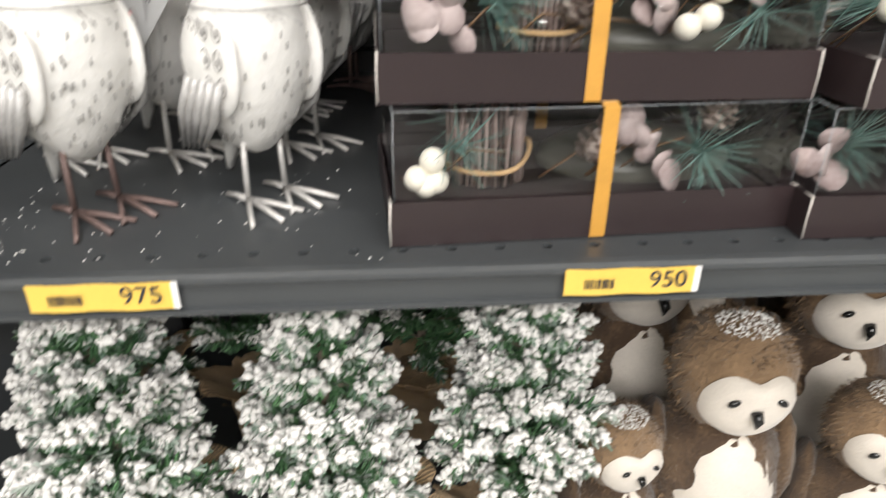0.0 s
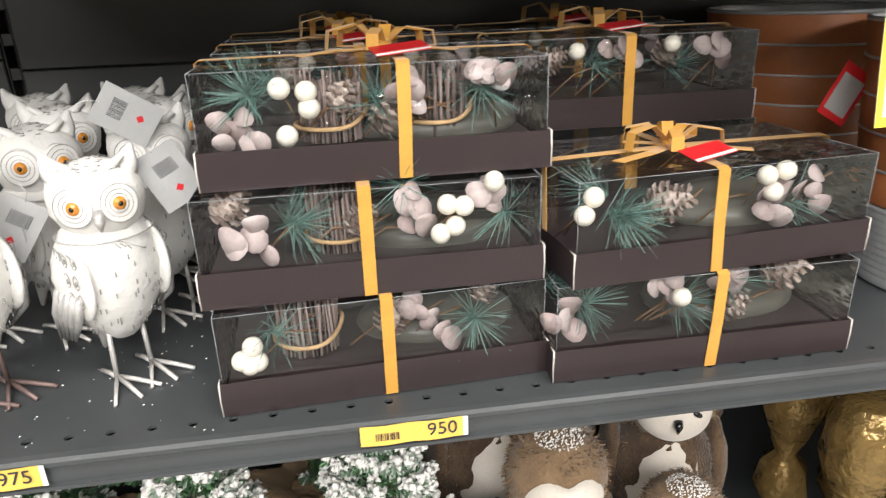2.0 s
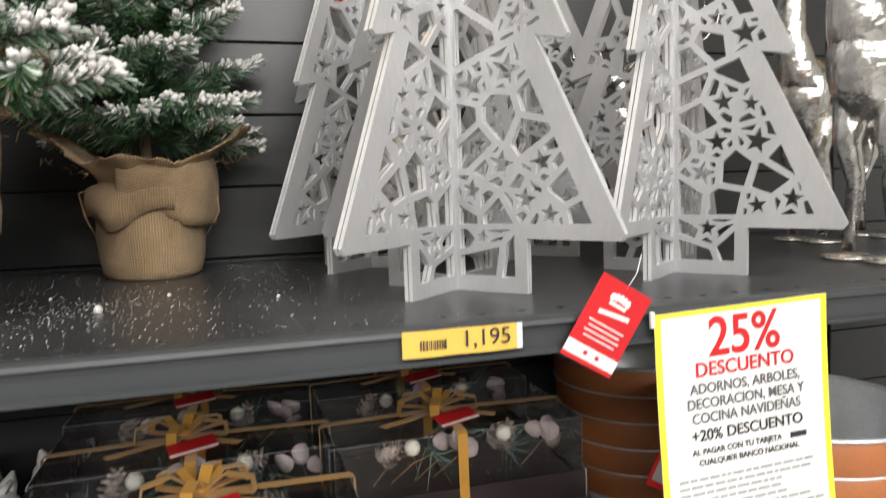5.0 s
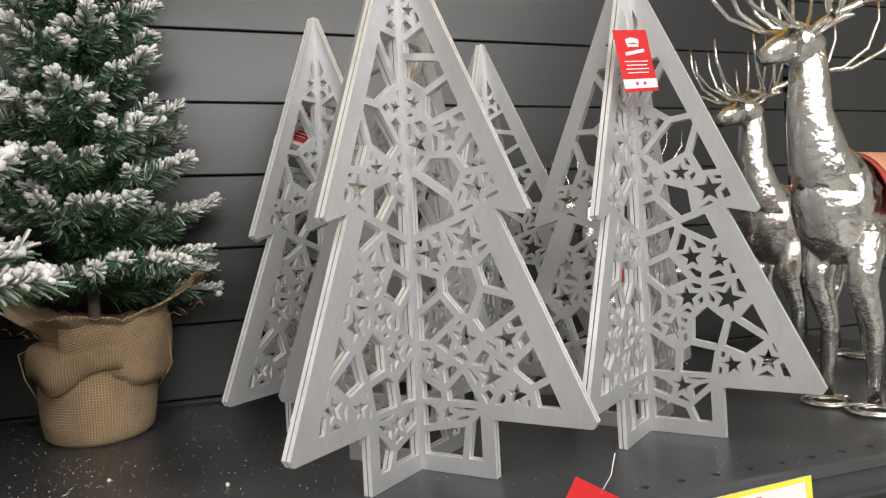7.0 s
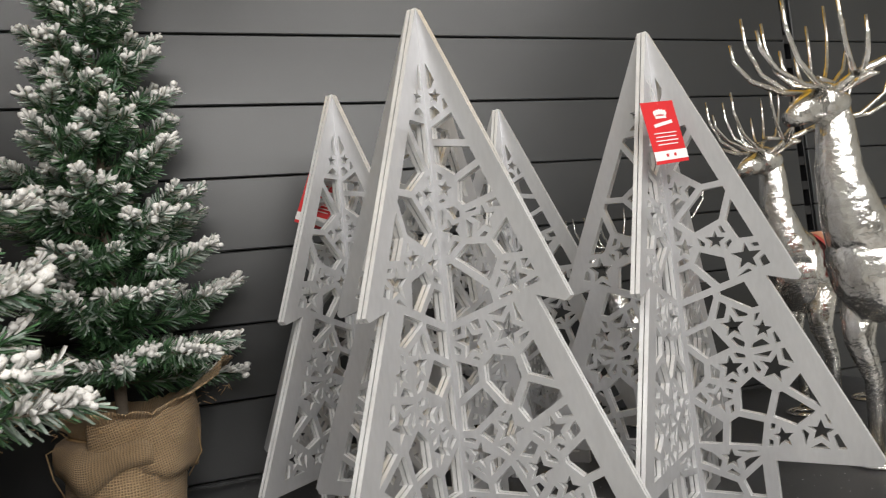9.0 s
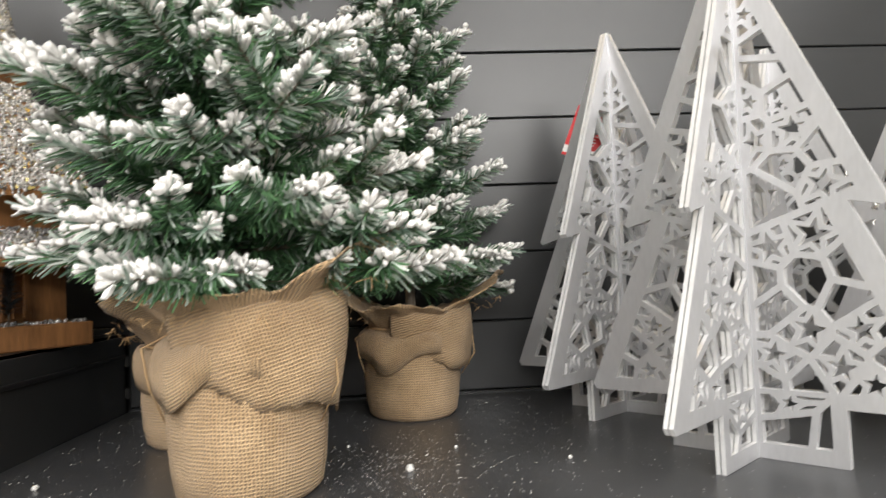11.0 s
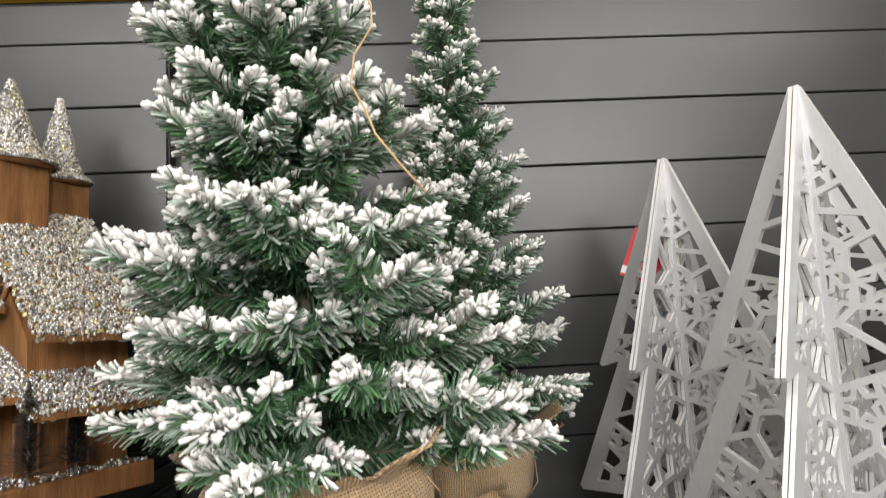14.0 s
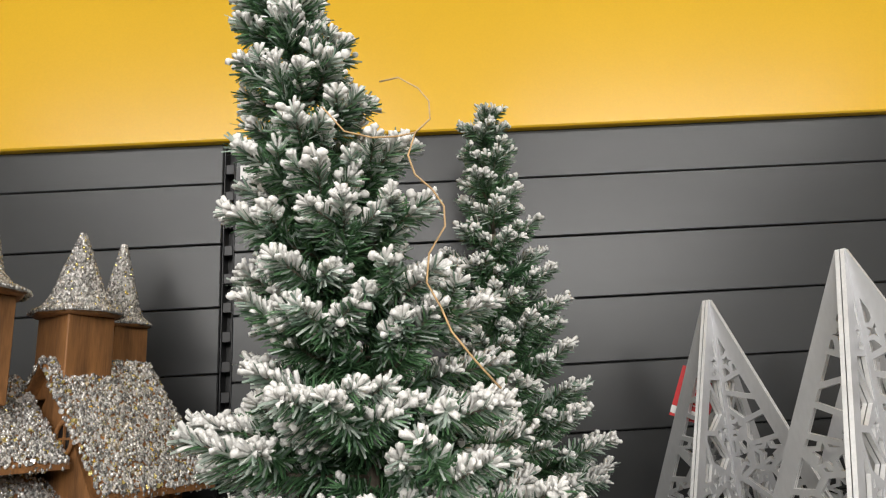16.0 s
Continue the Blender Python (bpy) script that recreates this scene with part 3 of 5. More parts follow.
        for k, (dx, dy, hh) in enumerate(((-0.048, -0.012, 0.024), (0.046, -0.014, 0.020), (-0.036, 0.022, 0.022), (0.038, 0.024, 0.018), (-0.01, -0.03, 0.02), (0.012, 0.034, 0.021))):
            lp = Shape().strip([(bx, by, bz + 0.002), (bx + dx * 0.5, by + dy * 0.5, bz + hh), (bx + dx, by + dy, bz + hh * 0.8), (bx + dx * 1.05, by + dy * 1.05, bz + 0.003),
                     (bx + dx * 0.6, by + dy * 0.6, bz + 0.0015 + 0.0007 * k), (bx, by, bz + 0.001 + 0.0007 * k)], (-dy, dx, 0), 0.0115)
            part("bow_loop", lp, GOLD, knot)
        card = Shape().box(0.05, 0.026, 0.0008, pose(bx + 0.012, by - 0.045, BH + 0.0085, 12, -4, 14), b=0.0002)
        card.box(0.05, 0.004, 0.0003, pose(bx + 0.012, by - 0.045, BH + 0.0085, 12, -4, 14) @ T((0, -0.0105, 0.0006)), 1)
        part("swing_tag", card, [RED, PAPER], g, "small red card tag")
    inside = Shape()
    inside.box(W - 0.012, D - 0.014, 0.02, T((0, D / 2, 0.014)), 6)
    if full:
        k = Shape()
        k.ball((W * 0.2, 0.095, TH - 0.004), (0.085, 0.055, 0.026), 0, 20, 10)
        part("satin_pad", k, SATIN, g, "olive satin pad")
    def spot(u, h):
        return ((u - 0.5) * (W - 0.03), TH + h * (BH - TH))
    for u, h in bark:
        px, pz = spot(u, h)
        for i in range(52):
            a = i * 2.4
            r = 0.025 + 0.005 * rng.random()
            bx, by = px + r * math.cos(a), 0.07 + r * math.sin(a)
            inside.tube([(bx, by, 0.026), (bx + rng.uniform(-0.003, 0.003), by, BH - 0.006 - 0.02 * rng.random())], rng.uniform(0.001, 0.0021), 4, 4)
        inside.tube([(px + 0.034 * math.cos(q), 0.07 + 0.036 * math.sin(q), TH + 0.006 + 0.014 * max(0, math.cos(q)) ** 3) for q in [i * 0.26 for i in range(26)]], 0.0022, 5, 7)
    for u, h, n in fans:
        px, pz = spot(u, h)
        needle_fan(inside, (px, 0.03 + 0.02 * rng.random(), pz), (rng.uniform(-0.8, 0.8), -0.75, rng.uniform(-0.1, 0.5)), n, 0.046, 1.25, rng, 0, 0.00055)
        needle_fan(inside, (px + rng.uniform(-0.03, 0.03), 0.1, pz), (rng.uniform(-1, 1), 0.2, rng.uniform(0, 0.4)), n // 2, 0.045, 1.2, rng, 0, 0.0006)
    for u, h, r in cones:
        px, pz = spot(u, h)
        cone_shape(inside, (px, 0.035, pz), r, r * 2.1, rng, 2, (rng.uniform(0.4, 1.3), rng.uniform(-0.5, 0.5), rng.uniform(0, 3)))
    for u, h, n in leaves:
        px, pz = spot(u, h)
        for i in range(n):
            a = i * 2.4 + rng.random()
            rr = 0.0 if i == 0 else rng.uniform(0.012, 0.02)
            z = min(BH - 0.013, max(TH - 0.004, pz + rr * math.sin(a)))
            round_leaf(inside, (px + rr * math.cos(a), 0.022 + 0.006 * rng.random(), z), rng.uniform(0.0095, 0.0145), (rng.uniform(-0.7, 0.7), -1, rng.uniform(-0.6, 0.7)), rng, 1)
        inside.tube([(px, 0.028, pz), (px + 0.01, 0.05, 0.03)], 0.0009, 4, 5)
    for u, h in berries:
        px, pz = spot(u, h)
        inside.ball((px, 0.0165, pz), 0.0094, 3, 14, 10)
        inside.tube([(px, 0.022, pz), (px + rng.uniform(-0.02, 0.02), 0.06, 0.03)], 0.0008, 4, 5)
    for i in range(5):
        a0 = rng.uniform(-0.4, 0.3) * W
        inside.tube([(a0, 0.05, 0.03), (a0 + 0.025, 0.04, 0.045 + 0.02 * rng.random()), (a0 + 0.055, 0.045, 0.04 + 0.03 * rng.random())], 0.0013, 5, 5)
    part("dried_arrangement", inside, [TEAL, MAUVE, CONE, BERRY, TWIGS, TWIG, TRAY, TWINE], g, "pine sprigs, cones, berries and mauve leaves")
    return g


gift_box(pose(0.114, 0.042, MID + 0.0005, 0, 0, 3.4), 11, 0.50, [(0.02, 0.18), (0.06, 0.38), (0.045, 0.1), (0.07, 0.14)],
         [(0.13, 0.45, 40), (0.82, 0.3, 90)], [(0.53, 0.45, 0.017), (0.86, 0.75, 0.015)], [(0.62, 0.55, 4), (0.7, 0.2, 3)], [(0.24, 0.5)])
gift_box(pose(0.108, 0.050, MID + BH + 0.001, 0, 0, 0.6), 12, 0.48, [(0.745, 0.62), (0.80, 0.58), (0.77, 0.3), (0.72, 0.2), (0.9, 0.9)],
         [(0.24, 0.4, 110), (0.62, 0.85, 50), (0.97, 0.3, 40)], [(0.06, 0.75, 0.017), (0.47, 0.4, 0.016)], [(0.66, 0.55, 5), (0.12, 0.3, 5), (0.9, 0.75, 4)], [(0.4, 0.4)])
gift_box(pose(0.119, 0.071, MID + 2 * (BH + 0.001), 0, 0, 1.2), 13, 0.575, [(0.21, 0.72), (0.29, 0.66), (0.295, 0.45), (0.22, 0.1)],
         [(0.12, 0.6, 100), (0.5, 0.4, 50), (0.85, 0.55, 70)], [(0.4, 0.55, 0.013), (0.56, 0.25, 0.02)], [(0.07, 0.15, 6), (0.62, 0.6, 4), (0.88, 0.8, 7)], [(0.36, 0.5), (0.72, 0.5)], bow=True)
gift_box(pose(0.419, 0.029, MID + 0.0005, 0, 0, 0.3), 14, 0.525, [(0.42, 0.55)],
         [(0.1, 0.4, 90), (0.45, 0.3, 70), (0.62, 0.6, 40)], [(0.85, 0.7, 0.02), (0.66, 0.2, 0.016)], [(0.02, 0.3, 4), (0.38, 0.7, 4), (0.62, 0.75, 4)], [])
gift_box(pose(0.432, 0.034, MID + BH + 0.001, 0, 0, 5.0), 15, 0.455, [(0.66, 0.75), (0.73, 0.8), (0.69, 0.5), (0.03, 0.7), (0.0, 0.45)],
         [(0.14, 0.35, 130), (0.8, 0.2, 30)], [(0.34, 0.42, 0.02)], [(0.72, 0.35, 6), (0.88, 0.4, 4)], [], bow=True)
for k, (x, y, z, yaw, bw) in enumerate(((0.11, 0.235, 0, 0, 0), (0.105, 0.238, 1, 0, 0), (0.112, 0.235, 2, 1, 1), (0.10, 0.415, 0, 0, 0), (0.108, 0.415, 1, 1, 0), (0.10, 0.412, 2, -1, 1),
                                        (0.425, 0.225, 0, 0, 0), (0.42, 0.23, 1, 0, 0), (0.405, 0.222, 2, 0, 1), (0.42, 0.41, 0, 0, 0), (0.415, 0.41, 1, 0, 0), (0.41, 0.405, 2, 1, 1))):
    gift_box(pose(x, y, MID + z * (BH + 0.001) + 0.0005, 0, 0, yaw), 30 + k, 0.5, [(0.3, 0.75), (0.7, 0.8)] if z == 2 else [],
             [(0.4, 0.5, 30), (0.75, 0.4, 30)] if z == 2 else [], [(0.22, 0.6, 0.016), (0.72, 0.65, 0.017)] if z == 2 else [], [(0.5, 0.7, 4), (0.92, 0.7, 4)] if z == 2 else [], [], bow=bool(bw), full=False)

code = thing("panel_label", "small white code label on the back panel", "label", T((-0.343, BACK - 0.0008, 2.291)))
part("sticker", Shape().box(0.06, 0.0006, 0.026, b=0.0002), PAPER, code)
text_part("M-004", 0.011, pose(-0.026, -0.0008, 0.004, 90, 0, 0), INK, code, "LEFT")


# ---------- silver star trees ----------
def clip_poly(poly, n, d):
    """The part of a convex polygon where n.p <= d."""
    out = []
    for i in range(len(poly)):
        a, b = poly[i], poly[(i + 1) % len(poly)]
        da, db = n[0] * a[0] + n[1] * a[1] - d, n[0] * b[0] + n[1] * b[1] - d
        if da <= 0:
            out.append(a)
        if da * db < 0:
            t = da / (da - db)
            out.append((a[0] + t * (b[0] - a[0]), a[1] + t * (b[1] - a[1])))
    return out


def inside_poly(p, poly):
    hit = False
    for i in range(len(poly)):
        a, b = poly[i], poly[i - 1]
        if (a[1] > p[1]) != (b[1] > p[1]) and p[0] < (b[0] - a[0]) * (p[1] - a[1]) / (b[1] - a[1]) + a[0]:
            hit = not hit
    return hit


def area(p):
    return 0.5 * sum(p[i - 1][0] * p[i][1] - p[i][0] * p[i - 1][1] for i in range(len(p)))


def star_holes(rng):
    """Openings of one half board: a net of thin straps with five-pointed stars at many of its meshes."""
    fields = [([(0.009, 0.468), (0.009, 0.222), (0.101, 0.253)], 11, 5), ([(0.009, 0.2145), (0.074, 0.2363), (0.148, 0.067), (0.009, 0.067)], 16, 7),
              ([(0.009, 0.062), (0.070, 0.062), (0.070, 0.015), (0.009, 0.015)], 3, 1)]
    holes = []
    for field, count, stars in fields:
        xs, ys = [p[0] for p in field], [p[1] for p in field]
        sites = []
        tries = 0
        gap = math.sqrt(abs(area(field)) / count) * 0.86
        while len(sites) < count and tries < 4000:
            tries += 1
            p = (rng.uniform(min(xs), max(xs)), rng.uniform(min(ys), max(ys)))
            if inside_poly(p, field) and all(math.dist(p, q) > gap * (1 - tries / 9000) for q in sites):
                sites.append(p)
        for i, p in enumerate(sites):
            cell = field
            for j, q in enumerate(sites):
                if i != j:
                    d = math.dist(p, q)
                    n = ((q[0] - p[0]) / d, (q[1] - p[1]) / d)
                    mid = ((p[0] + q[0]) / 2, (p[1] + q[1]) / 2)
                    cell = clip_poly(cell, n, n[0] * mid[0] + n[1] * mid[1] - 0.0032)
                    if len(cell) < 3:
                        break
            if len(cell) < 3 or abs(area(cell)) < 3e-5:
                continue
            cx, cy = sum(a[0] for a in cell) / len(cell), sum(a[1] for a in cell) / len(cell)
            if i < stars:
                r = 9.0
                for k in range(len(cell)):
                    a, b = cell[k - 1], cell[k]
                    L = math.dist(a, b) or 1
                    r = min(r, abs((b[0] - a[0]) * (a[1] - cy) - (a[0] - cx) * (b[1] - a[1])) / L)
                r = min(0.0165, r * 1.15)
                t0 = rng.uniform(-0.3, 0.3) + math.pi / 2
                tips = [(cx + (r if k % 2 == 0 else r * 0.42) * math.cos(t0 + k * math.pi / 5), cy + (r if k % 2 == 0 else r * 0.42) * math.sin(t0 + k * math.pi / 5)) for k in range(10)]
                holes.append([(cx + (r if k % 2 == 0 else r * 0.42) * math.cos(t0 + k * math.pi / 5), cy + (r if k % 2 == 0 else r * 0.42) * math.sin(t0 + k * math.pi / 5)) for k in range(10)])
                # the openings round a star, between its rim and the mesh
                for k in range(0, 10, 2):
                    a, b, c = tips[k], tips[k + 1], tips[(k + 2) % 10]
                    gap_poly = cell
                    for p1, p2, w in ((a, b, 0.0048), (b, c, 0.0048), ((cx, cy), a, -0.0024), (c, (cx, cy), -0.0024)):
                        L = math.dist(p1, p2) or 1
                        nn = (-(p2[1] - p1[1]) / L, (p2[0] - p1[0]) / L)
                        if w < 0:
                            nn = (-nn[0], -nn[1])
                            off = nn[0] * p1[0] + nn[1] * p1[1] + w
                        else:
                            off = nn[0] * p1[0] + nn[1] * p1[1] - w
                        gap_poly = clip_poly(gap_poly, nn, off)
                        if len(gap_poly) < 3:
                            break
                    if len(gap_poly) >= 3 and abs(area(gap_poly)) > 1.6e-5:
                        holes.append(gap_poly)
            else:
                holes.append(cell)
    return holes


def star_board(seed):
    """One cut-out board in the x-z plane, two thin layers glued together."""
    from_half = [(0.005, 0.522), (0.127, 0.238), (0.123, 0.234), (0.095, 0.241), (0.178, 0.058), (0.174, 0.052), (0.083, 0.053), (0.083, 0.0)]
    outline = from_half + [(-x, z) for x, z in from_half[::-1]]
    rng = random.Random(seed)
    half = star_holes(rng)
    loops = [outline] + half + [[(-x, z) for x, z in h[::-1]] for h in half]
    pts, edges = [], []
    for lp in loops:
        k = len(pts)
        pts += [Vector(p) for p in lp]
        edges += [(k + i, k + (i + 1) % len(lp)) for i in range(len(lp))]
    from mathutils.geometry import delaunay_2d_cdt
    v2, _, tris, _, _, _ = delaunay_2d_cdt(pts, edges, [], 0, 1e-6)
    keep = []
    for t in tris:
        c = (sum(v2[i].x for i in t) / 3, sum(v2[i].y for i in t) / 3)
        if inside_poly(c, outline) and not any(inside_poly(c, h) for h in loops[1:]):
            keep.append(tuple(t))
    s = Shape()
    for y0, y1 in ((-0.0046, -0.0005), (0.0005, 0.0046)):
        n = len(v2)
        s.add([(p.x, y, p.y) for y in (y0, y1) for p in v2], [t for t in keep] + [tuple(i + n for i in t[::-1]) for t in keep], 0)
        for lp in loops:
            m = len(lp)
            s.add([(x, y, z) for y in (y0, y1) for x, z in lp], [(i, (i + 1) % m, m + (i + 1) % m, m + i)[::-1] for i in range(m)], 1)
    return s


boards = [star_board(5).mesh("board", [SILVER, EDGE]), star_board(9).mesh("board", [SILVER, EDGE])]


def star_tree(x, y, angle, label, order=0, size=1.0):
    tr = thing("star_tree", label, "decoration", pose(x, y, UP + 0.0004, 0, 0, angle) @ Matrix.Scale(size, 4), "silver star trees")
    for k in range(2):
        ob = new("board", boards[(k + order) % 2])
        ob.parent = tr
        ob.matrix_basis = pose(0, 0, 0, 0, 0, 90 * k)
    return tr


star_tree(0.342, 0.419, 41, "silver tree of crossed star-cut boards near the back panel", 0, 0.985)
star_tree(0.387, 0.168, -48.5, "silver tree of crossed star-cut boards at the shelf front", 1)
star_tree(0.647, 0.177, -52, "silver tree of crossed star-cut boards with a red tag", 0, 0.97)
star_tree(0.580, 0.440, -44, "silver tree of crossed star-cut boards behind the others", 1, 0.95)


def red_tag(at, label):
    """Red swing tag with a white foot, a pale crown shape and plain bars for its small print."""
    t = thing("swing_tag", label, "tag", at, "red swing tags")
    s = Shape().box(0.052, 0.0006, 0.074, T((0, 0, -0.037)), b=0.0002)
    s.box(0.052, 0.0003, 0.011, T((0, -0.0005, -0.0645)), 1)
    part("card", s, [RED, PAPER], t)
    c = Shape()
    for i in range(5):
        c.ball((-0.008 + 0.004 * i, -0.0006, -0.014 + 0.0015 * math.cos((i - 2) * 0.8)), (0.0026, 0.0003, 0.0036), 0, 8, 6)
    c.box(0.017, 0.0003, 0.003, T((0, -0.0006, -0.019)))
    c.box(0.03, 0.0003, 0.004, pose(0.001, -0.0006, -0.027, 0, -8, 0))
    for i in range(4):
        c.box(0.036 - 0.004 * (i % 2), 0.0003, 0.0012, T((0, -0.0006, -0.038 - 0.0045 * i)))
    part("small_print", c, PAPER, t)
    for dx in (-0.006, 0.006):
        part("print_mark", Shape().box(0.0035, 0.0003, 0.0035, T((dx, -0.0009, -0.0645))), RED, t)
    part("string", Shape().tube([(0, 0, -0.003), (0.002, 0.001, 0.012), (-0.001, 0.004, 0.028)], 0.0005, 4), PAPER, t)
    return t


red_tag(pose(0.481, -0.007, 1.492, 4, 31, 2), "red card swing tag hanging over the shelf edge")
red_tag(pose(0.616, 0.126, 1.889, -6, -6, 10) @ Matrix.Scale(0.86, 4), "red card swing tag on a silver tree")
red_tag(pose(0.334, 0.456, 1.892, -4, 22, -30), "red card swing tag behind a silver tree")


# ---------- discount sign ----------
def discount_sign(at):
    sg = thing("discount_sign", "white paper discount sign with a yellow border", "sign", at)
    w, h, n = 0.176, 0.227, 12
    def bow(u, z):
        return -0.012 * (z / h) ** 2
    s = Shape()
    v = [(w * (i / n - 0.5), bow(i / n, -h * j / n), -h * j / n) for j in range(n + 1) for i in range(n + 1)]
    f = [(j * (n + 1) + i, j * (n + 1) + i + 1, (j + 1) * (n + 1) + i + 1, (j + 1) * (n + 1) + i) for j in range(n) for i in range(n)]
    k = len(v)
    s.add(v + [(a, b + 0.0004, c) for a, b, c in v], [q[::-1] for q in f] + [tuple(i + k for i in q) for q in f], 0, True)
    part("paper", s, PAPER, sg)
    b = Shape()
    def edge(u0, u1, v0, v1):
        vv = [(w * (u0 + (u1 - u0) * i / n - 0.5), bow(u0 + (u1 - u0) * i / n, -h * (v0 + (v1 - v0) * j / n)) - 0.0004, -h * (v0 + (v1 - v0) * j / n)) for j in range(n + 1) for i in range(n + 1)]
        b.add(vv, [q[::-1] for q in f])
    edge(0, 1, 0, 0.018)
    edge(0, 1, 0.965, 1)
    edge(0, 0.035, 0.018, 0.965)
    edge(0.965, 1, 0.018, 0.965)
    part("border", b, SIGN_YELLOW, sg, "yellow printed border")
    rows = [("25%", 0.048, 0.118, RED, 0.92), ("DESCUENTO", 0.0175, 0.232, RED, 1.0), ("ADORNOS, ARBOLES,", 0.0125, 0.303, GREY_INK, 0.93), ("DECORACION, MESA Y", 0.0125, 0.36, GREY_INK, 0.93),
            ("COCINA NAVIDE\u00d1AS", 0.0125, 0.416, GREY_INK, 0.93), ("+20% DESCUENTO", 0.0138, 0.482, INK, 1.0), ("AL PAGAR CON TU TARJETA", 0.0072, 0.543, INK, 0.98), ("CUALQUIER BANCO NACIONAL", 0.0072, 0.585, INK, 0.98)]
    for words, size, v0, mat, sq in rows:
        dx = -0.012 if "TARJETA" in words else 0.0
        text_part(words, size, pose(dx, bow(0.5, -h * v0) - 0.0009, -h * v0, 90 - 5.5 * v0, 0, 0), mat, sg, "CENTER", sq)
    s = Shape()
    s.box(0.017, 0.0003, 0.005, T((0.052, bow(0.8, -h * 0.543) - 0.0009, -h * 0.543)))
    part("brand_bar", s, INK, sg)
    rng = random.Random(3)
    for i in range(8):
        v0 = 0.645 + 0.027 * i
        fine = Shape()
        u = 0.09
        end = 0.9 - 0.25 * rng.random()
        while u < end:
            l = rng.uniform(0.02, 0.07)
            fine.box(l * w, 0.0003, 0.0022, T((w * (u + l / 2 - 0.5), bow(u, -h * v0) - 0.0009, -h * v0)))
            u += l + 0.012
        part("small_print", fine, FINE_INK, sg)
    part("brand_mark", Shape().box(0.024, 0.0003, 0.008, T((-0.058, bow(0.16, -h * 0.915) - 0.0012, -h * 0.915))), BLUE_INK, sg, "small dark blue brand mark")
    part("clip", Shape().box(0.004, 0.004, 0.014, T((-w / 2 - 0.001, 0.001, -0.004)), b=0.0008), PAPER, sg)
    return sg


discount_sign(pose(0.594, -0.004, 1.468, 0, -2.0, 0))


# ---------- frosted fir trees ----------
def spray(green, white, base, axis, length, rng, frost, needle, wide, fat=1.0):
    """One twig with needles all round; frost: how much of its end and top is flocked."""
    axis = axis.normalized()
    o = axis.orthogonal().normalized()
    q = axis.cross(o)
    n = int(length / 0.00056)
    for i in range(n):
        u = (i + rng.random()) / n
        a = i * 2.399963 + rng.uniform(-0.4, 0.4)
        out = o * math.cos(a) + q * math.sin(a)
        lean = 1.0 - 0.4 * u + rng.uniform(-0.15, 0.15)
        d = (axis * math.cos(lean) + out * math.sin(lean)).normalized()
        p = base + axis * (length * u)
        L = needle * (1.0 - 0.3 * u) * rng.uniform(0.75, 1.1)
        e = p + d * L
        e.z -= L * 0.06
        sd = d.cross(out + Vector((rng.uniform(-0.6, 0.6), rng.uniform(-0.6, 0.6), rng.uniform(-0.6, 0.6))))
        if sd.length < 1e-4:
            continue
        sd = sd.normalized() * wide * 0.5
        chance = frost * (1.7 * u - 0.75 + 0.7 * out.z * (0.3 + u))
        if rng.random() < chance:
            if rng.random() < 0.66:
                r = wide * 0.78 * fat * rng.uniform(0.8, 1.5)
                up = d.cross(sd).normalized() * r
                sv = sd.normalized() * r
                t = p + d * (L * 0.25)
                m = p + d * (L * 0.7)
                g = p + d * (L * 0.92)
                white.add([t - sv * 0.5, t + sv * 0.5, t + up * 0.6, m - sv * 1.1, m + sv * 1.1, m + up * 1.2, m - up * 0.7, g - sv * 0.85, g + sv * 0.85, g + up * 0.9],
                          [(0, 1, 4, 3), (1, 2, 5, 4), (2, 0, 3, 5), (3, 4, 8, 7), (4, 5, 9, 8), (5, 3, 7, 9), (7, 8, 9)], 0, True)
                if u > 0.5 and rng.random() < 0.26:
                    k = rng.uniform(0.0022, 0.0044) * fat
                    white.ball(p + d * (L * 0.8), (k, k, k * 0.8), 0, 6, 4, None, k * 0.5, 300)
            else:
                white.add([p - sd, p + sd, e + sd * 0.7, e - sd * 0.7], [(0, 1, 2, 3)], 1)
        elif rng.random() < 0.55 * min(1.15, frost) * (0.35 + u):
            white.add([p - sd, p + sd, e + sd * 0.7, e - sd * 0.7], [(0, 1, 2, 3)], 1)
        else:
            k = d.cross(sd).normalized() * wide * 0.3
            green.add([p - sd, p + sd, e + sd * 0.6, e - sd * 0.6, p + k, e + k * 0.6], [(0, 4, 5, 3), (4, 1, 2, 5)], 0)


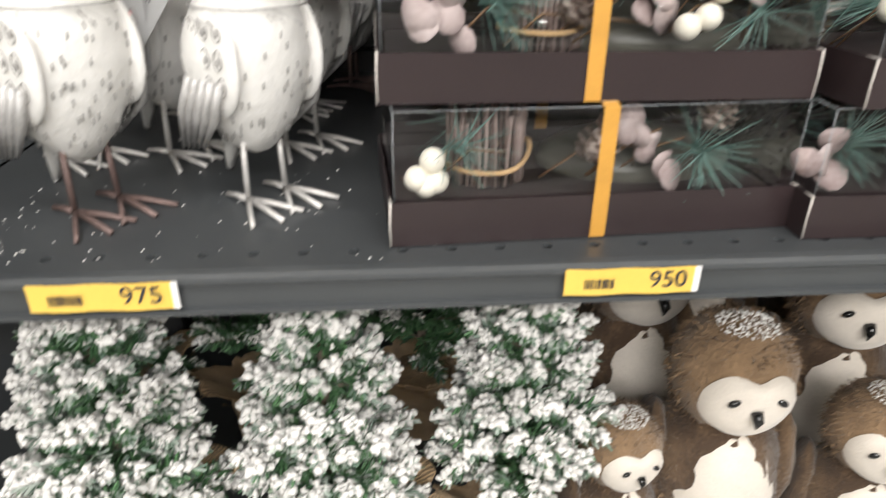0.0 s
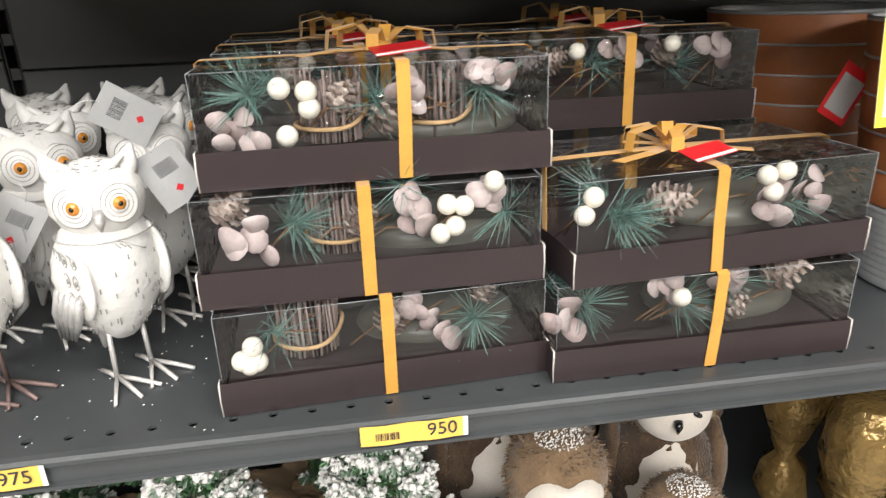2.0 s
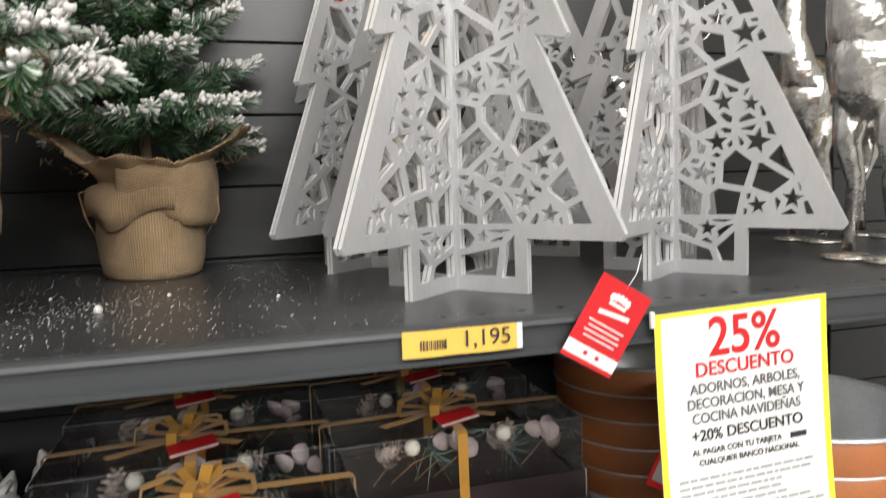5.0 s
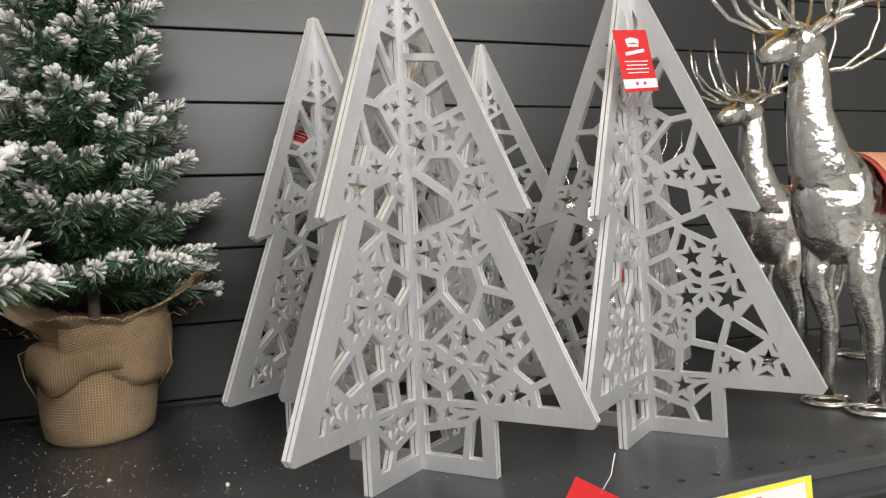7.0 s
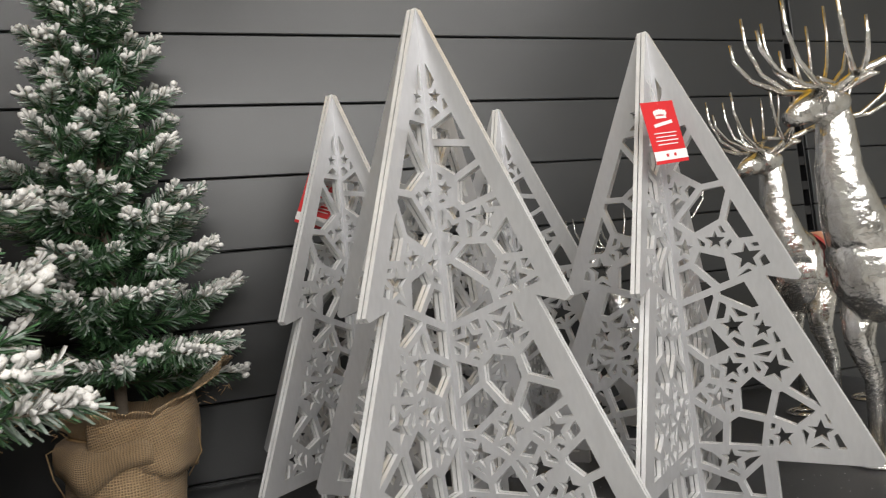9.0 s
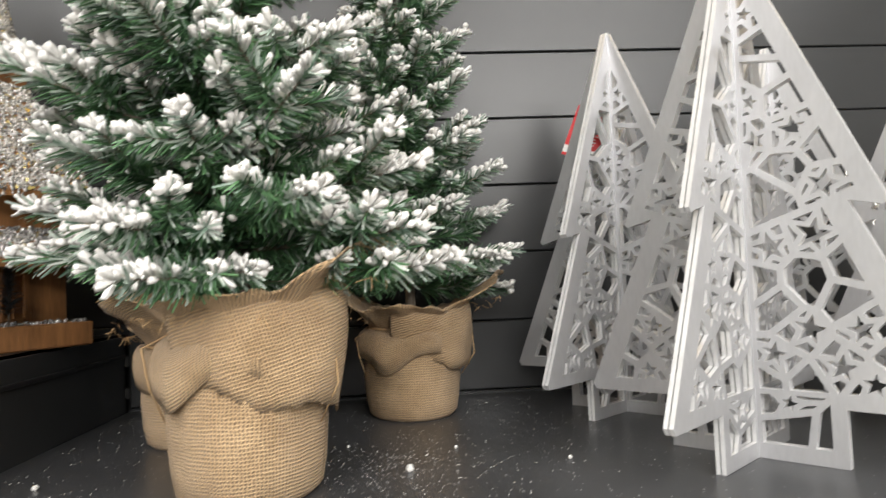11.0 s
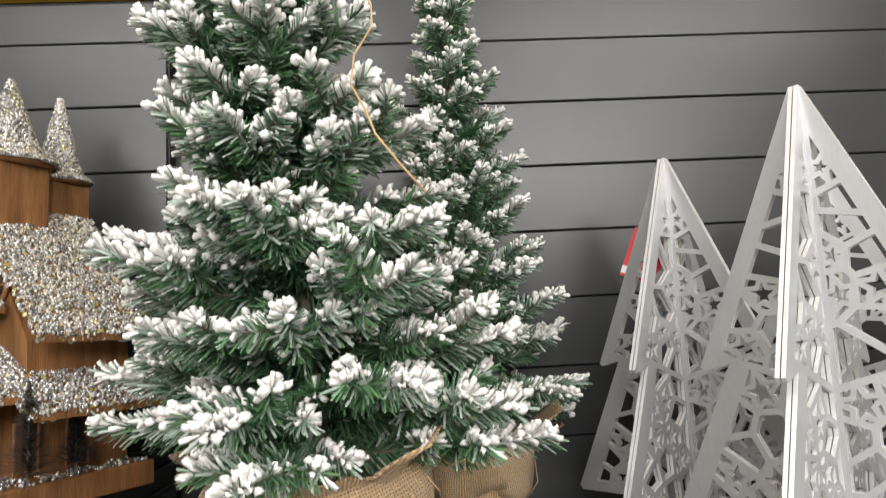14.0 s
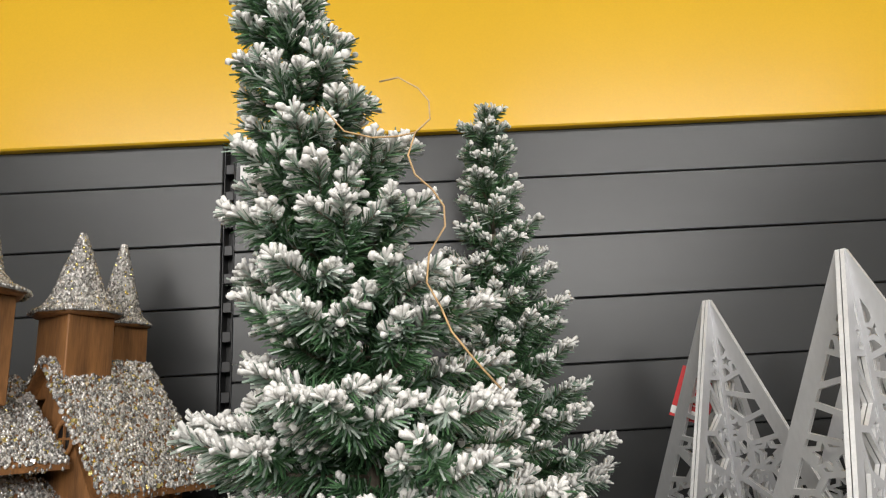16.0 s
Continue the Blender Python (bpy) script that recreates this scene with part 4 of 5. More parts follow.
def burlap_pot(parent, r, h, flare, seed, corner=0.0, scale=1.0):
    """Pot wrapped in burlap, tied with twine, its loose cloth flaring and folding out above the tie."""
    rng = random.Random(seed)
    ph = [rng.uniform(0, 6.28) for _ in range(6)]
    def folds(a, z, q):
        k = z / h
        return q * (1 + 0.04 * math.sin(3 * a + ph[0]) + 0.045 * abs(math.sin(3.5 * a + ph[1] + 2.5 * k)) * k + 0.012 * math.sin(17 * a + ph[2]) * k)
    s = Shape()
    prof = [(r * 0.88, 0.0), (r * 0.97, 0.006), (r * 1.02, h * 0.2), (r * 1.05, h * 0.45), (r * 1.04, h * 0.7), (r * 1.0, h * 0.88), (r * 0.93, h), (r * 0.84, h * 1.06)]
    s.lathe(prof, 64, None, 0, True, folds)
    pot = part("burlap_pot", s, BURLAP, parent, "pot wrapped in tan burlap")
    c = Shape()
    n, rows = 72, 9
    v, uv = [], []
    for j in range(rows + 1):
        t = j / rows
        for i in range(n):
            a = 2 * math.pi * i / n
            tip = max(0.0, math.cos(2 * (a - corner))) ** 1.5
            tip2 = 0.5 + 0.5 * math.sin(3 * a + ph[3])
            reach = flare * (0.55 + 0.75 * tip + 0.25 * tip2)
            z = h * 0.98 + reach * (1.05 * t - 0.12 * t * t * (0.6 + 0.9 * tip2))
            z += 0.006 * tip * t * t
            q = r * (0.86 + 0.10 * t) + reach * (0.18 * t + 0.42 * t * t) + 0.028 * tip * t * t
            q *= 1 + 0.05 * math.sin(9 * a + ph[4] + 2 * t) * (0.3 + t) + 0.03 * math.sin(15 * a + ph[5]) * t
            if j == rows:
                q += rng.uniform(-0.003, 0.003)
                z += rng.uniform(-0.004, 0.004)
            v.append((q * math.cos(a), q * math.sin(a), z))
            uv.append((a * r * 1.2, h + 0.1 * t))
    f = [(j * n + i, j * n + (i + 1) % n, (j + 1) * n + (i + 1) % n, (j + 1) * n + i) for j in range(rows) for i in range(n)]
    c.add(v, f, 0, True, None, uv)
    # collar hanging down over the pot
    v, uv = [], []
    for j in range(6):
        t = j / 5
        for i in range(n):
            a = 2 * math.pi * i / n
            drop = h * (0.34 + 0.10 * math.sin(2 * a + ph[1]) + 0.06 * math.sin(5 * a + ph[2]))
            q = r * (0.94 + 0.22 * math.sin(math.pi * min(1, t * 0.75)) + 0.07 * t) * (1 + 0.03 * math.sin(8 * a + ph[0]) * t)
            v.append((q * math.cos(a), q * math.sin(a), h * 1.04 + 0.012 * math.sin(math.pi * t) - max(0.1 * h, drop) * t))
            uv.append((a * r * 1.2, -0.1 * t))
    c.add(v, [(j * n + (i + 1) % n, j * n + i, (j + 1) * n + i, (j + 1) * n + (i + 1) % n) for j in range(5) for i in range(n)], 0, True, None, uv)
    # wide fold thrown forward over the tie, its lower edge running aslant
    v, uv = [], []
    m, rows2 = 40, 10
    for j in range(rows2 + 1):
        t = j / rows2
        for i in range(m + 1):
            w = i / m
            a = corner - 1.9 + 2.15 * w
            low = h * (0.5 + 0.28 * (1 - w) + 0.05 * math.sin(9 * w + ph[2]))
            top = h + flare * (0.35 + 0.5 * w * w + 0.25 * (1 - w) ** 3)
            q = r * (1.02 + 0.22 * math.sin(math.pi * min(1.0, 0.15 + 0.75 * t)) * (0.6 + 0.4 * w)) + 0.012 * w * w
            q *= 1 + 0.025 * math.sin(13 * w + 3 * t + ph[4])
            z = top + (low - top) * t + 0.01 * math.sin(math.pi * t)
            if j == rows2:
                z += rng.uniform(-0.003, 0.003)
            v.append((q * math.cos(a), q * math.sin(a), z))
            uv.append((a * r * 1.3 + 0.3 * z, -a * r * 0.3 + z))
    c.add(v, [(j * (m + 1) + i, (j + 1) * (m + 1) + i, (j + 1) * (m + 1) + i + 1, j * (m + 1) + i + 1) for j in range(rows2) for i in range(m)], 0, True, None, uv)
    ob = part("burlap_flap", c, BURLAP, pot, "loose frayed burlap folded out over the tie")
    sol = ob.modifiers.new("thickness", "SOLIDIFY")
    sol.thickness = 0.0016
    fr, tw = Shape(), Shape()
    for i in range(60):
        a = rng.uniform(0, 6.28)
        tip = max(0.0, math.cos(2 * (a - corner))) ** 1.5
        q = r * 0.95 + flare * (0.5 + 0.7 * tip)
        z = h + flare * 0.55 * (0.6 + 0.8 * tip)
        p = Vector((q * math.cos(a), q * math.sin(a), z))
        fr.tube([p, p + Vector((rng.uniform(-0.01, 0.01), rng.uniform(-0.01, 0.01), rng.uniform(-0.012, 0.004)))], 0.0004, 3)
    tw.tube([((r * 0.97) * math.cos(i * 0.2618), (r * 0.95) * math.sin(i * 0.2618), h * 1.03 + 0.002 * math.sin(i)) for i in range(25)], 0.0016, 5)
    for a in (corner, corner - 2.6):
        k = Vector((math.cos(a), math.sin(a), 0))
        fr.tube([k * r + Vector((0, 0, h * 1.03)), k * (r * 1.35) + Vector((0, 0, h * 0.95)), k * (r * 1.32) + Vector((0.004, 0, h * 0.7)), k * (r * 1.1) + Vector((0, 0.01, h * 0.45))], 0.0008, 4)
    tagged(part("frayed_thread", fr, TWINE, pot, "frayed jute threads"), kind="stuff")
    part("twine", tw, TWINE, pot, "jute twine tie")
    return pot


def fir(x, y, z, height, crown0, radius, branches, seed, frost=0.75, pot=(0.07, 0.11, 0.075), corner=0.0, bend=(0, 0), needle=0.024, label="", group="", wide=0.0021, taper=0.85, twigs=4, clump=1.0):
    """Artificial fir with flocked tips in a burlap pot."""
    rng = random.Random(seed)
    tr = thing("fir_tree", label, "christmas tree", T((x, y, z)), group)
    if pot:
        burlap_pot(tr, *pot, seed + 1, corner)
    def stem(t):
        return Vector((bend[0] * t * t, bend[1] * t * t, 0.03 + (height - 0.03) * t))
    part("trunk", Shape().tube([stem(i / 10) for i in range(11)], [0.008 - 0.0055 * i / 10 for i in range(11)], 7), BARK, tr)
    green, white, wood = Shape(), Shape(), Shape()
    t0 = crown0 / height
    for i in range(branches):
        h = ((i + 0.5) / branches) ** 1.08
        base = stem(t0 + (1 - t0) * h * 0.97)
        a = i * 2.399963 + rng.uniform(-0.3, 0.3)
        L = radius * ((1 - h) ** taper * rng.uniform(0.74, 1.08) + 0.16)
        rise = 0.05 + 0.6 * h * h + rng.uniform(-0.15, 0.2) if h > 0.08 else rng.uniform(-0.08, 0.12)
        out = Vector((math.cos(a), math.sin(a), rise)).normalized()
        tl = min(0.095, max(0.04, L * 0.62))
        bend_up = (out + Vector((rng.uniform(-0.2, 0.2), rng.uniform(-0.2, 0.2), rng.uniform(0.15, 0.55) if h > 0.08 else 0.05))).normalized()
        knee = base + out * max(0.0, L - tl * 0.85)
        tip = knee + bend_up * tl * 0.85
        wood.tube([base, knee, tip], [0.0024, 0.0019, 0.001], 5)
        spray(green, white, knee, bend_up, tl, rng, frost * rng.uniform(0.6, 1.15), needle * (1 - 0.25 * h), wide, clump)
        if L > 0.07:
            spray(green, white, base + out * 0.01, out, max(0.02, L - tl * 0.7), rng, frost * 0.15, needle, wide)
        side = out.cross(Vector((0, 0, 1))).normalized()
        for k in range(twigs):
            u = 0.25 + 0.5 * (k + rng.random()) / twigs
            sg = 1 if k % 2 else -1
            d = (out * rng.uniform(0.5, 0.9) + side * sg * rng.uniform(0.5, 1.0) + Vector((0, 0, rng.uniform(0.0, 0.5)))).normalized()
            b = base.lerp(tip, u)
            ln = tl * rng.uniform(0.5, 0.8)
            wood.tube([b, b + d * ln * 0.9], 0.0012, 4)
            spray(green, white, b, d, ln, rng, frost * rng.uniform(0.3, 1.0), needle * (0.92 - 0.22 * h), wide, clump)
    for i in range(branches // 2):
        a, t = i * 2.4, t0 + (1 - t0) * 0.92 * (i + 0.5) / (branches // 2)
        spray(green, white, stem(t), Vector((math.cos(a), math.sin(a), 0.5)), 0.3 * radius * (1.15 - t) + 0.02, rng, frost * 0.1, needle, wide)
    spray(green, white, stem(0.93), Vector((bend[0] * 2, bend[1] * 2, height)), 0.07, rng, frost * 1.2, needle, wide)
    crown = part("crown", green, NEEDLE, tr, "green plastic needles")
    part("snow_flock", white, [FLOCK, FROST], crown, "white flocked needle tips")
    part("twig", wood, BARK, crown)
    return tr


fir(-0.097, 0.152, UP, 0.86, 0.160, 0.165, 86, 21, 1.75, (0.067, 0.142, 0.062), -0.4, (-0.115, -0.095), 0.029,
    "frosted artificial fir in a tan burlap pot, its top leaning", "frosted fir trees", 0.0026, 1.02, 4, 1.15)
fir(0.060, 0.478, UP, 0.831, 0.15, 0.138, 66, 22, 1.5, (0.063, 0.118, 0.055), -0.1, (-0.012, -0.01), 0.026,
    "slim frosted artificial fir in a tan burlap pot against the panel", "frosted fir trees", 0.0025, 0.85, 3, 1.1)
fir(-0.205, 0.380, UP, 0.60, 0.17, 0.11, 30, 23, 1.2, (0.062, 0.115, 0.05), 1.2, (0.02, 0.0), 0.026,
    "frosted artificial fir in a burlap pot behind a larger one", "frosted fir trees", 0.0026, twigs=2)
# the loop of twine caught in the crown of the leaning fir
loop = Shape().tube([(-0.136, 0.020, 2.112), (-0.117, 0.020, 2.088), (-0.093, 0.020, 2.081), (-0.073, 0.020, 2.081), (-0.056, 0.020, 2.084), (-0.043, 0.020, 2.096),
                     (-0.043, 0.020, 2.113), (-0.052, 0.020, 2.126), (-0.069, 0.022, 2.138), (-0.086, 0.03, 2.139)], 0.0009, 4)
loop.tube([(-0.056, 0.019, 2.084), (-0.063, 0.0, 2.055), (-0.058, 0.0, 2.038), (-0.045, 0.0, 2.025), (-0.036, 0.0, 2.010), (-0.036, 0.0, 1.993), (-0.050, 0.0, 1.971),
           (-0.053, 0.0, 1.948), (-0.043, -0.005, 1.927), (-0.036, -0.01, 1.907), (-0.020, -0.01, 1.885), (-0.002, -0.01, 1.863)], 0.0009, 4)
solid("twine_loop", loop, TWINE, "loose loop of jute twine caught in a fir's tip", "twine")

for k, (x, y, top, r) in enumerate(((-0.325, 0.15, 0.905, 0.10), (-0.108, 0.13, 0.915, 0.088), (0.094, 0.14, 0.92, 0.088), (-0.21, 0.38, 0.90, 0.10), (0.0, 0.40, 0.90, 0.10), (-0.42, 0.4, 0.90, 0.10))):
    fir(x, y, 0.52, top - 0.52, 0.12, r, 44 if k < 3 else 26, 40 + k, 3.0 if k < 3 else 0.7, (0.05, 0.09, 0.04), 0.4, (0, 0), 0.021,
        "heavily flocked white fir in a burlap pot on the lower shelf" if k < 3 else "frosted green fir at the back of the lower shelf", "flocked lower firs", 0.0034, 0.62, 5 if k < 3 else 2, 1.2 if k < 3 else 1.0)

# loose flock on the shelf
rng = random.Random(8)
crumbs = Shape()
for i in range(1500):
    x, y = rng.uniform(-0.36, 0.30), rng.uniform(0.03, 0.58)
    if rng.random() < 0.35:
        x, y = rng.gauss(0.03, 0.06), rng.gauss(0.2, 0.08)
    r = rng.uniform(0.0002, 0.00055)
    crumbs.ball((x, max(0.012, min(0.6, y)), UP + r * 0.6), (r * 1.3, r, r * 0.8), 0, 5, 3)
for x, y, r in ((0.048, 0.188, 0.0042), (0.10, 0.27, 0.002), (0.21, 0.20, 0.002), (-0.31, 0.2, 0.003), (-0.085, 0.058, 0.0026), (-0.02, 0.3, 0.0018)):
    crumbs.ball((x, y, UP + r * 0.7), (r, r, r), 0, 7, 5, None, r * 0.4, 300)
for i in range(90):
    x, y = rng.uniform(-0.34, 0.0), rng.uniform(0.015, 0.2)
    r = rng.uniform(0.0003, 0.0009)
    crumbs.ball((x, y, MID + r * 0.6), (r * 1.4, r, r * 0.8), 0, 5, 3)
solid("flock_crumbs", crumbs, FLOCK, "white flock crumbs fallen on the shelves", "crumbs", kind="stuff")


# ---------- white owl figures ----------
def owl_shape(seed, rusty=False):
    """A whitewashed resin owl on wire legs, facing -y, its feet at the origin."""
    rng = random.Random(seed)
    s = Shape()
    # slots: 0 resin, 1 carved lines, 2 wing, 3 amber, 4 black, 5 wire
    def body(q):
        k = (q.z + 0.075) / 0.15
        return Vector((q.x * (0.86 + 0.3 * math.sin(math.pi * min(1, k * 1.05)) - 0.12 * k), q.y + 0.012 * (1 - k), q.z))
    s.ball((0, 0.002, 0.126), (0.05, 0.049, 0.084), 0, 28, 20, None, 0.003, 60, body)
    def head(q):
        return Vector((q.x * (1.0 + 0.12 * max(0, q.z) / 0.04), q.y, q.z * (1 if q.z < 0 else 0.95)))
    s.ball((0, -0.004, 0.197), (0.046, 0.043, 0.041), 0, 26, 16, None, 0.003, 70, head)
    for sx in (-1, 1):
        s.tube([(sx * 0.026, -0.004, 0.217), (sx * 0.036, -0.005, 0.232), (sx * 0.041, -0.006, 0.246)], [0.017, 0.010, 0.002], 8)
        s.tube([(sx * 0.014, -0.02, 0.226), (sx * 0.032, -0.018, 0.238)], [0.006, 0.003], 6)
    s.tube([(0, 0.03, 0.08), (0, 0.052, 0.045), (0, 0.06, 0.018)], [0.022, 0.016, 0.007], 8, 0, None, True, 0.55)
    for sx in (-1, 1):
        c = Vector((sx * 0.0198, -0.0405, 0.199))
        d = Vector((sx * 0.36, -1, 0.03)).normalized()
        m = T(c) @ d.to_track_quat("Z", "Y").to_matrix().to_4x4() @ Matrix.Scale(0.86, 4)
        s.lathe([(0.023, -0.010), (0.0225, 0.001), (0.019, 0.003), (0.011, 0.0015), (0.0095, 0.003), (0.0, 0.003)], 24, m, 0)
        for r in (0.0212, 0.0155, 0.0105):
            s.tube([m @ Vector((r * math.cos(i * 0.3142), r * math.sin(i * 0.3142), 0.0026 if r > 0.012 else 0.003)) for i in range(21)], 0.00032, 4, 1)
        s.ball((0, 0, 0), (0.0078, 0.0078, 0.005), 3, 14, 8, m @ T((0, 0, 0.0022)))
        s.ball((0, 0, 0), (0.0033, 0.0033, 0.0022), 4, 10, 6, m @ T((0, 0, 0.0058)))
        # wing: scaled shoulder, silver flight feathers
        s.ball((sx * 0.042, -0.006, 0.124), (0.0085, 0.032, 0.042), 0, 16, 12)
        for k in range(5):
            s.tube([(sx * 0.050, -0.022 + 0.011 * k, 0.112), (sx * 0.052, -0.012 + 0.012 * k, 0.085), (sx * 0.046, 0.02 + 0.009 * k, 0.055 - 0.002 * k)], [0.007, 0.0075, 0.003], 6, 2, None, True, 0.6)
        for j in range(3):
            for k in range(3):
                p = Vector((sx * 0.0595, -0.024 + 0.015 * k, 0.148 - 0.020 * j))
                p.x = sx * (0.0425 + 0.0092 * math.sqrt(max(0, 1 - ((p.y + 0.006) / 0.034) ** 2 - ((p.z - 0.124) / 0.044) ** 2)))
                s.tube([p + Vector((0, 0.005 * math.sin(t), 0.0085 * math.cos(t) * (1 if math.cos(t) > 0 else 0.7))) for t in [i * 0.5236 for i in range(13)]], 0.0005, 4, 1)
                s.ball(p, (0.0012, 0.0018, 0.003), 1, 6, 4)
    s.tube([(0, -0.046, 0.194), (0, -0.052, 0.186), (0, -0.049, 0.176)], [0.006, 0.0055, 0.0015], 6, 2)
    # carved feather ticks on breast and brow
    for i in range(190):
        a = rng.uniform(-2.9, 2.9) - math.pi / 2
        z = rng.uniform(0.06, 0.158)
        k = (z - 0.044) / 0.156
        rr = math.sqrt(max(0, 1 - ((z - 0.122) / 0.078) ** 2))
        fx = 0.86 + 0.3 * math.sin(math.pi * min(1, k * 1.05)) - 0.12 * k
        p = Vector((0.0523 * rr * fx * math.cos(a), 0.0503 * rr * math.sin(a) + 0.002 + 0.012 * (1 - k), z))
        if abs(p.x) > 0.043:
            continue
        s.tube([p + Vector((0, 0, 0.0024)), p - Vector((0, 0, 0.0024))], 0.0007, 4, 1)
    for i in range(34):
        a, t = rng.uniform(0, 6.28), rng.uniform(0.1, 0.75)
        p = Vector((0.0475 * math.sin(t) * math.cos(a), -0.004 + 0.0435 * math.sin(t) * math.sin(a), 0.197 + 0.0398 * math.cos(t)))
        s.tube([p + Vector((0.002, 0, 0)), p + Vector((0, -0.0022, 0.0003)), p - Vector((0.002, 0, 0))], 0.0005, 4, 1)
    s.tube([(0.0475 * math.cos(i * 0.2618), -0.001 + 0.044 * math.sin(i * 0.2618), 0.164) for i in range(25)], 0.0009, 5, 2)
    s.tube([(0.002, -0.046, 0.164), (0.008, -0.05, 0.158), (0.013, -0.051, 0.151)], 0.0008, 4, 2)
    # wire legs and toes
    for sx in (-1, 1):
        f = Vector((sx * 0.021, 0.004, 0.0035))
        s.tube([(sx * 0.019, 0.004, 0.06), f], 0.0029, 7, 5)
        for a in (-0.55, -0.05, 0.45, math.pi):
            d = Vector((math.sin(a), -math.cos(a), 0))
            L = 0.054 if a < 3 else 0.034
            s.tube([f + Vector((0, 0, 0.002)), f + d * L * 0.45 + Vector((0, 0, 0.0015)), f + d * L + Vector((0, 0, -0.0018))], [0.0032, 0.0028, 0.0024], 6, 5, None, True, 0.7)
    # the head looks back over the shoulder
    for i, p in enumerate(s.v):
        k = min(1.0, max(0.0, (p[2] - 0.152) / 0.02))
        if k:
            q = Matrix.Rotation(-math.radians(28) * k, 4, "Z") @ Vector(p)
            s.v[i] = tuple(q)
    return s.mesh("owl_figure", [OWL, CARVE, WING, AMBER, PUPIL, RUST if rusty else WIRE])


white_owl, rusty_owl = owl_shape(1), owl_shape(2, True)


def owl(x, y, yaw, rusty=False, scale=1.0):
    ob = new("owl_figure", rusty_owl if rusty else white_owl)
    ob.matrix_basis = pose(x, y, MID + 0.0004, 0, 0, yaw) @ Matrix.Diagonal((0.93 * scale, 0.97 * scale, scale, 1))
    return tagged(ob, "whitewashed owl with amber eyes on " + ("brown" if rusty else "white") + " wire feet", "owl figure", "white owls")


def owl_tag(x, y, z, yaw, tilt, face=False):
    """White card hang tag with a barcode of plain bars and a small red mark."""
    t = thing("hang_tag", "white card hang tag with a barcode at an owl's neck", "tag", pose(x, y, z, 0, tilt, yaw), "owl hang tags")
    part("card", Shape().box(0.044, 0.0008, 0.06, T((0, 0, -0.03)), b=0.0003), TAG, t)
    b = Shape()
    r = random.Random(int(abs(x) * 1000))
    u = -0.008
    while u < 0.012:
        w = r.choice((0.0005, 0.0009))
        b.box(w, 0.0002, 0.014, T((u, -0.0006, -0.02)))
        u += w + 0.0008
    part("barcode_bars", b, INK, t)
    part("print_mark", Shape().box(0.006, 0.0002, 0.006, pose(0.002, -0.0006, -0.043, 0, 45, 0)), RED, t, "small red printed mark")
    part("string", Shape().tube([(0, 0, -0.003), (-0.004, -0.002, 0.008), (-0.012, -0.004, 0.014)], 0.0005, 4), PAPER, t)


owl(-0.138, 0.128, 44, False, 0.95)
owl(-0.268, 0.112, 52, True, 0.97)
for x, y, a, k in ((-0.235, 0.255, 55, 0), (-0.125, 0.275, 42, 0), (-0.33, 0.24, 48, 0), (-0.255, 0.385, 50, 0), (-0.145, 0.41, 70, 0), (-0.20, 0.52, 45, 0), (-0.08, 0.53, 80, 1), (-0.32, 0.5, 45, 0)):
    owl(x, y, a, bool(k))
owl_tag(-0.090, 0.150, 1.222, 20, -25)
owl_tag(-0.212, 0.160, 1.180, 12, 35)
owl_tag(-0.150, 0.215, 1.262, 16, -55)
owl_tag(-0.232, 0.17, 1.162, -50, 15)


# ---------- painted metal pots ----------
def metal_pot(x, y, label):
    p = thing("metal_pot", label, "plant pot", T((x, y, MID + 0.0005)), "painted metal pots")
    h, r0, r1 = 0.305, 0.108, 0.134
    def r(z):
        return r0 + (r1 - r0) * z / h
    low, z = [(r0 - 0.004, 0.0), (r0, 0.003)], 0.006
    while z < 0.098:
        low += [(r(z) - 0.0012, z), (r(z) + 0.0012, z + 0.0035), (r(z) - 0.0012, z + 0.007)]
        z += 0.0085
    part("ribbed_base", Shape().lathe(low, 72, caps=True), ZINC, p, "whitewashed ribbed metal base")
    z0 = 0.1
    for k in range(5):
        z1 = z0 + 0.041
        part("painted_band", Shape().lathe([(r(z0), z0), (r(z0) + 0.0008, z0 + 0.002), (r(z1) + 0.0008, z1 - 0.003), (r(z1), z1 - 0.002)], 72, caps=False), TERRA, p, "terracotta painted band")
        part("raised_ring", Shape().lathe([(r(z1) - 0.001, z1 - 0.0026), (r(z1) + 0.0022, z1 - 0.001), (r(z1) + 0.0022, z1 + 0.0005), (r(z1) - 0.001, z1 + 0.002)], 72, caps=False), ZINC, p)
        z0 = z1
    rim = [(r1 + 0.003 * math.cos(t), h + 0.003 * math.sin(t)) for t in [i * 0.785 for i in range(9)]]
    part("rim", Shape().lathe(rim, 72, caps=False), ZINC, p, "rolled bare metal rim")
    part("lining", Shape().lathe([(r1 - 0.002, h), (r0 - 0.004, 0.01), (0.002, 0.01)], 48, caps=False), ZINC, p, "grey metal inside")
    return p


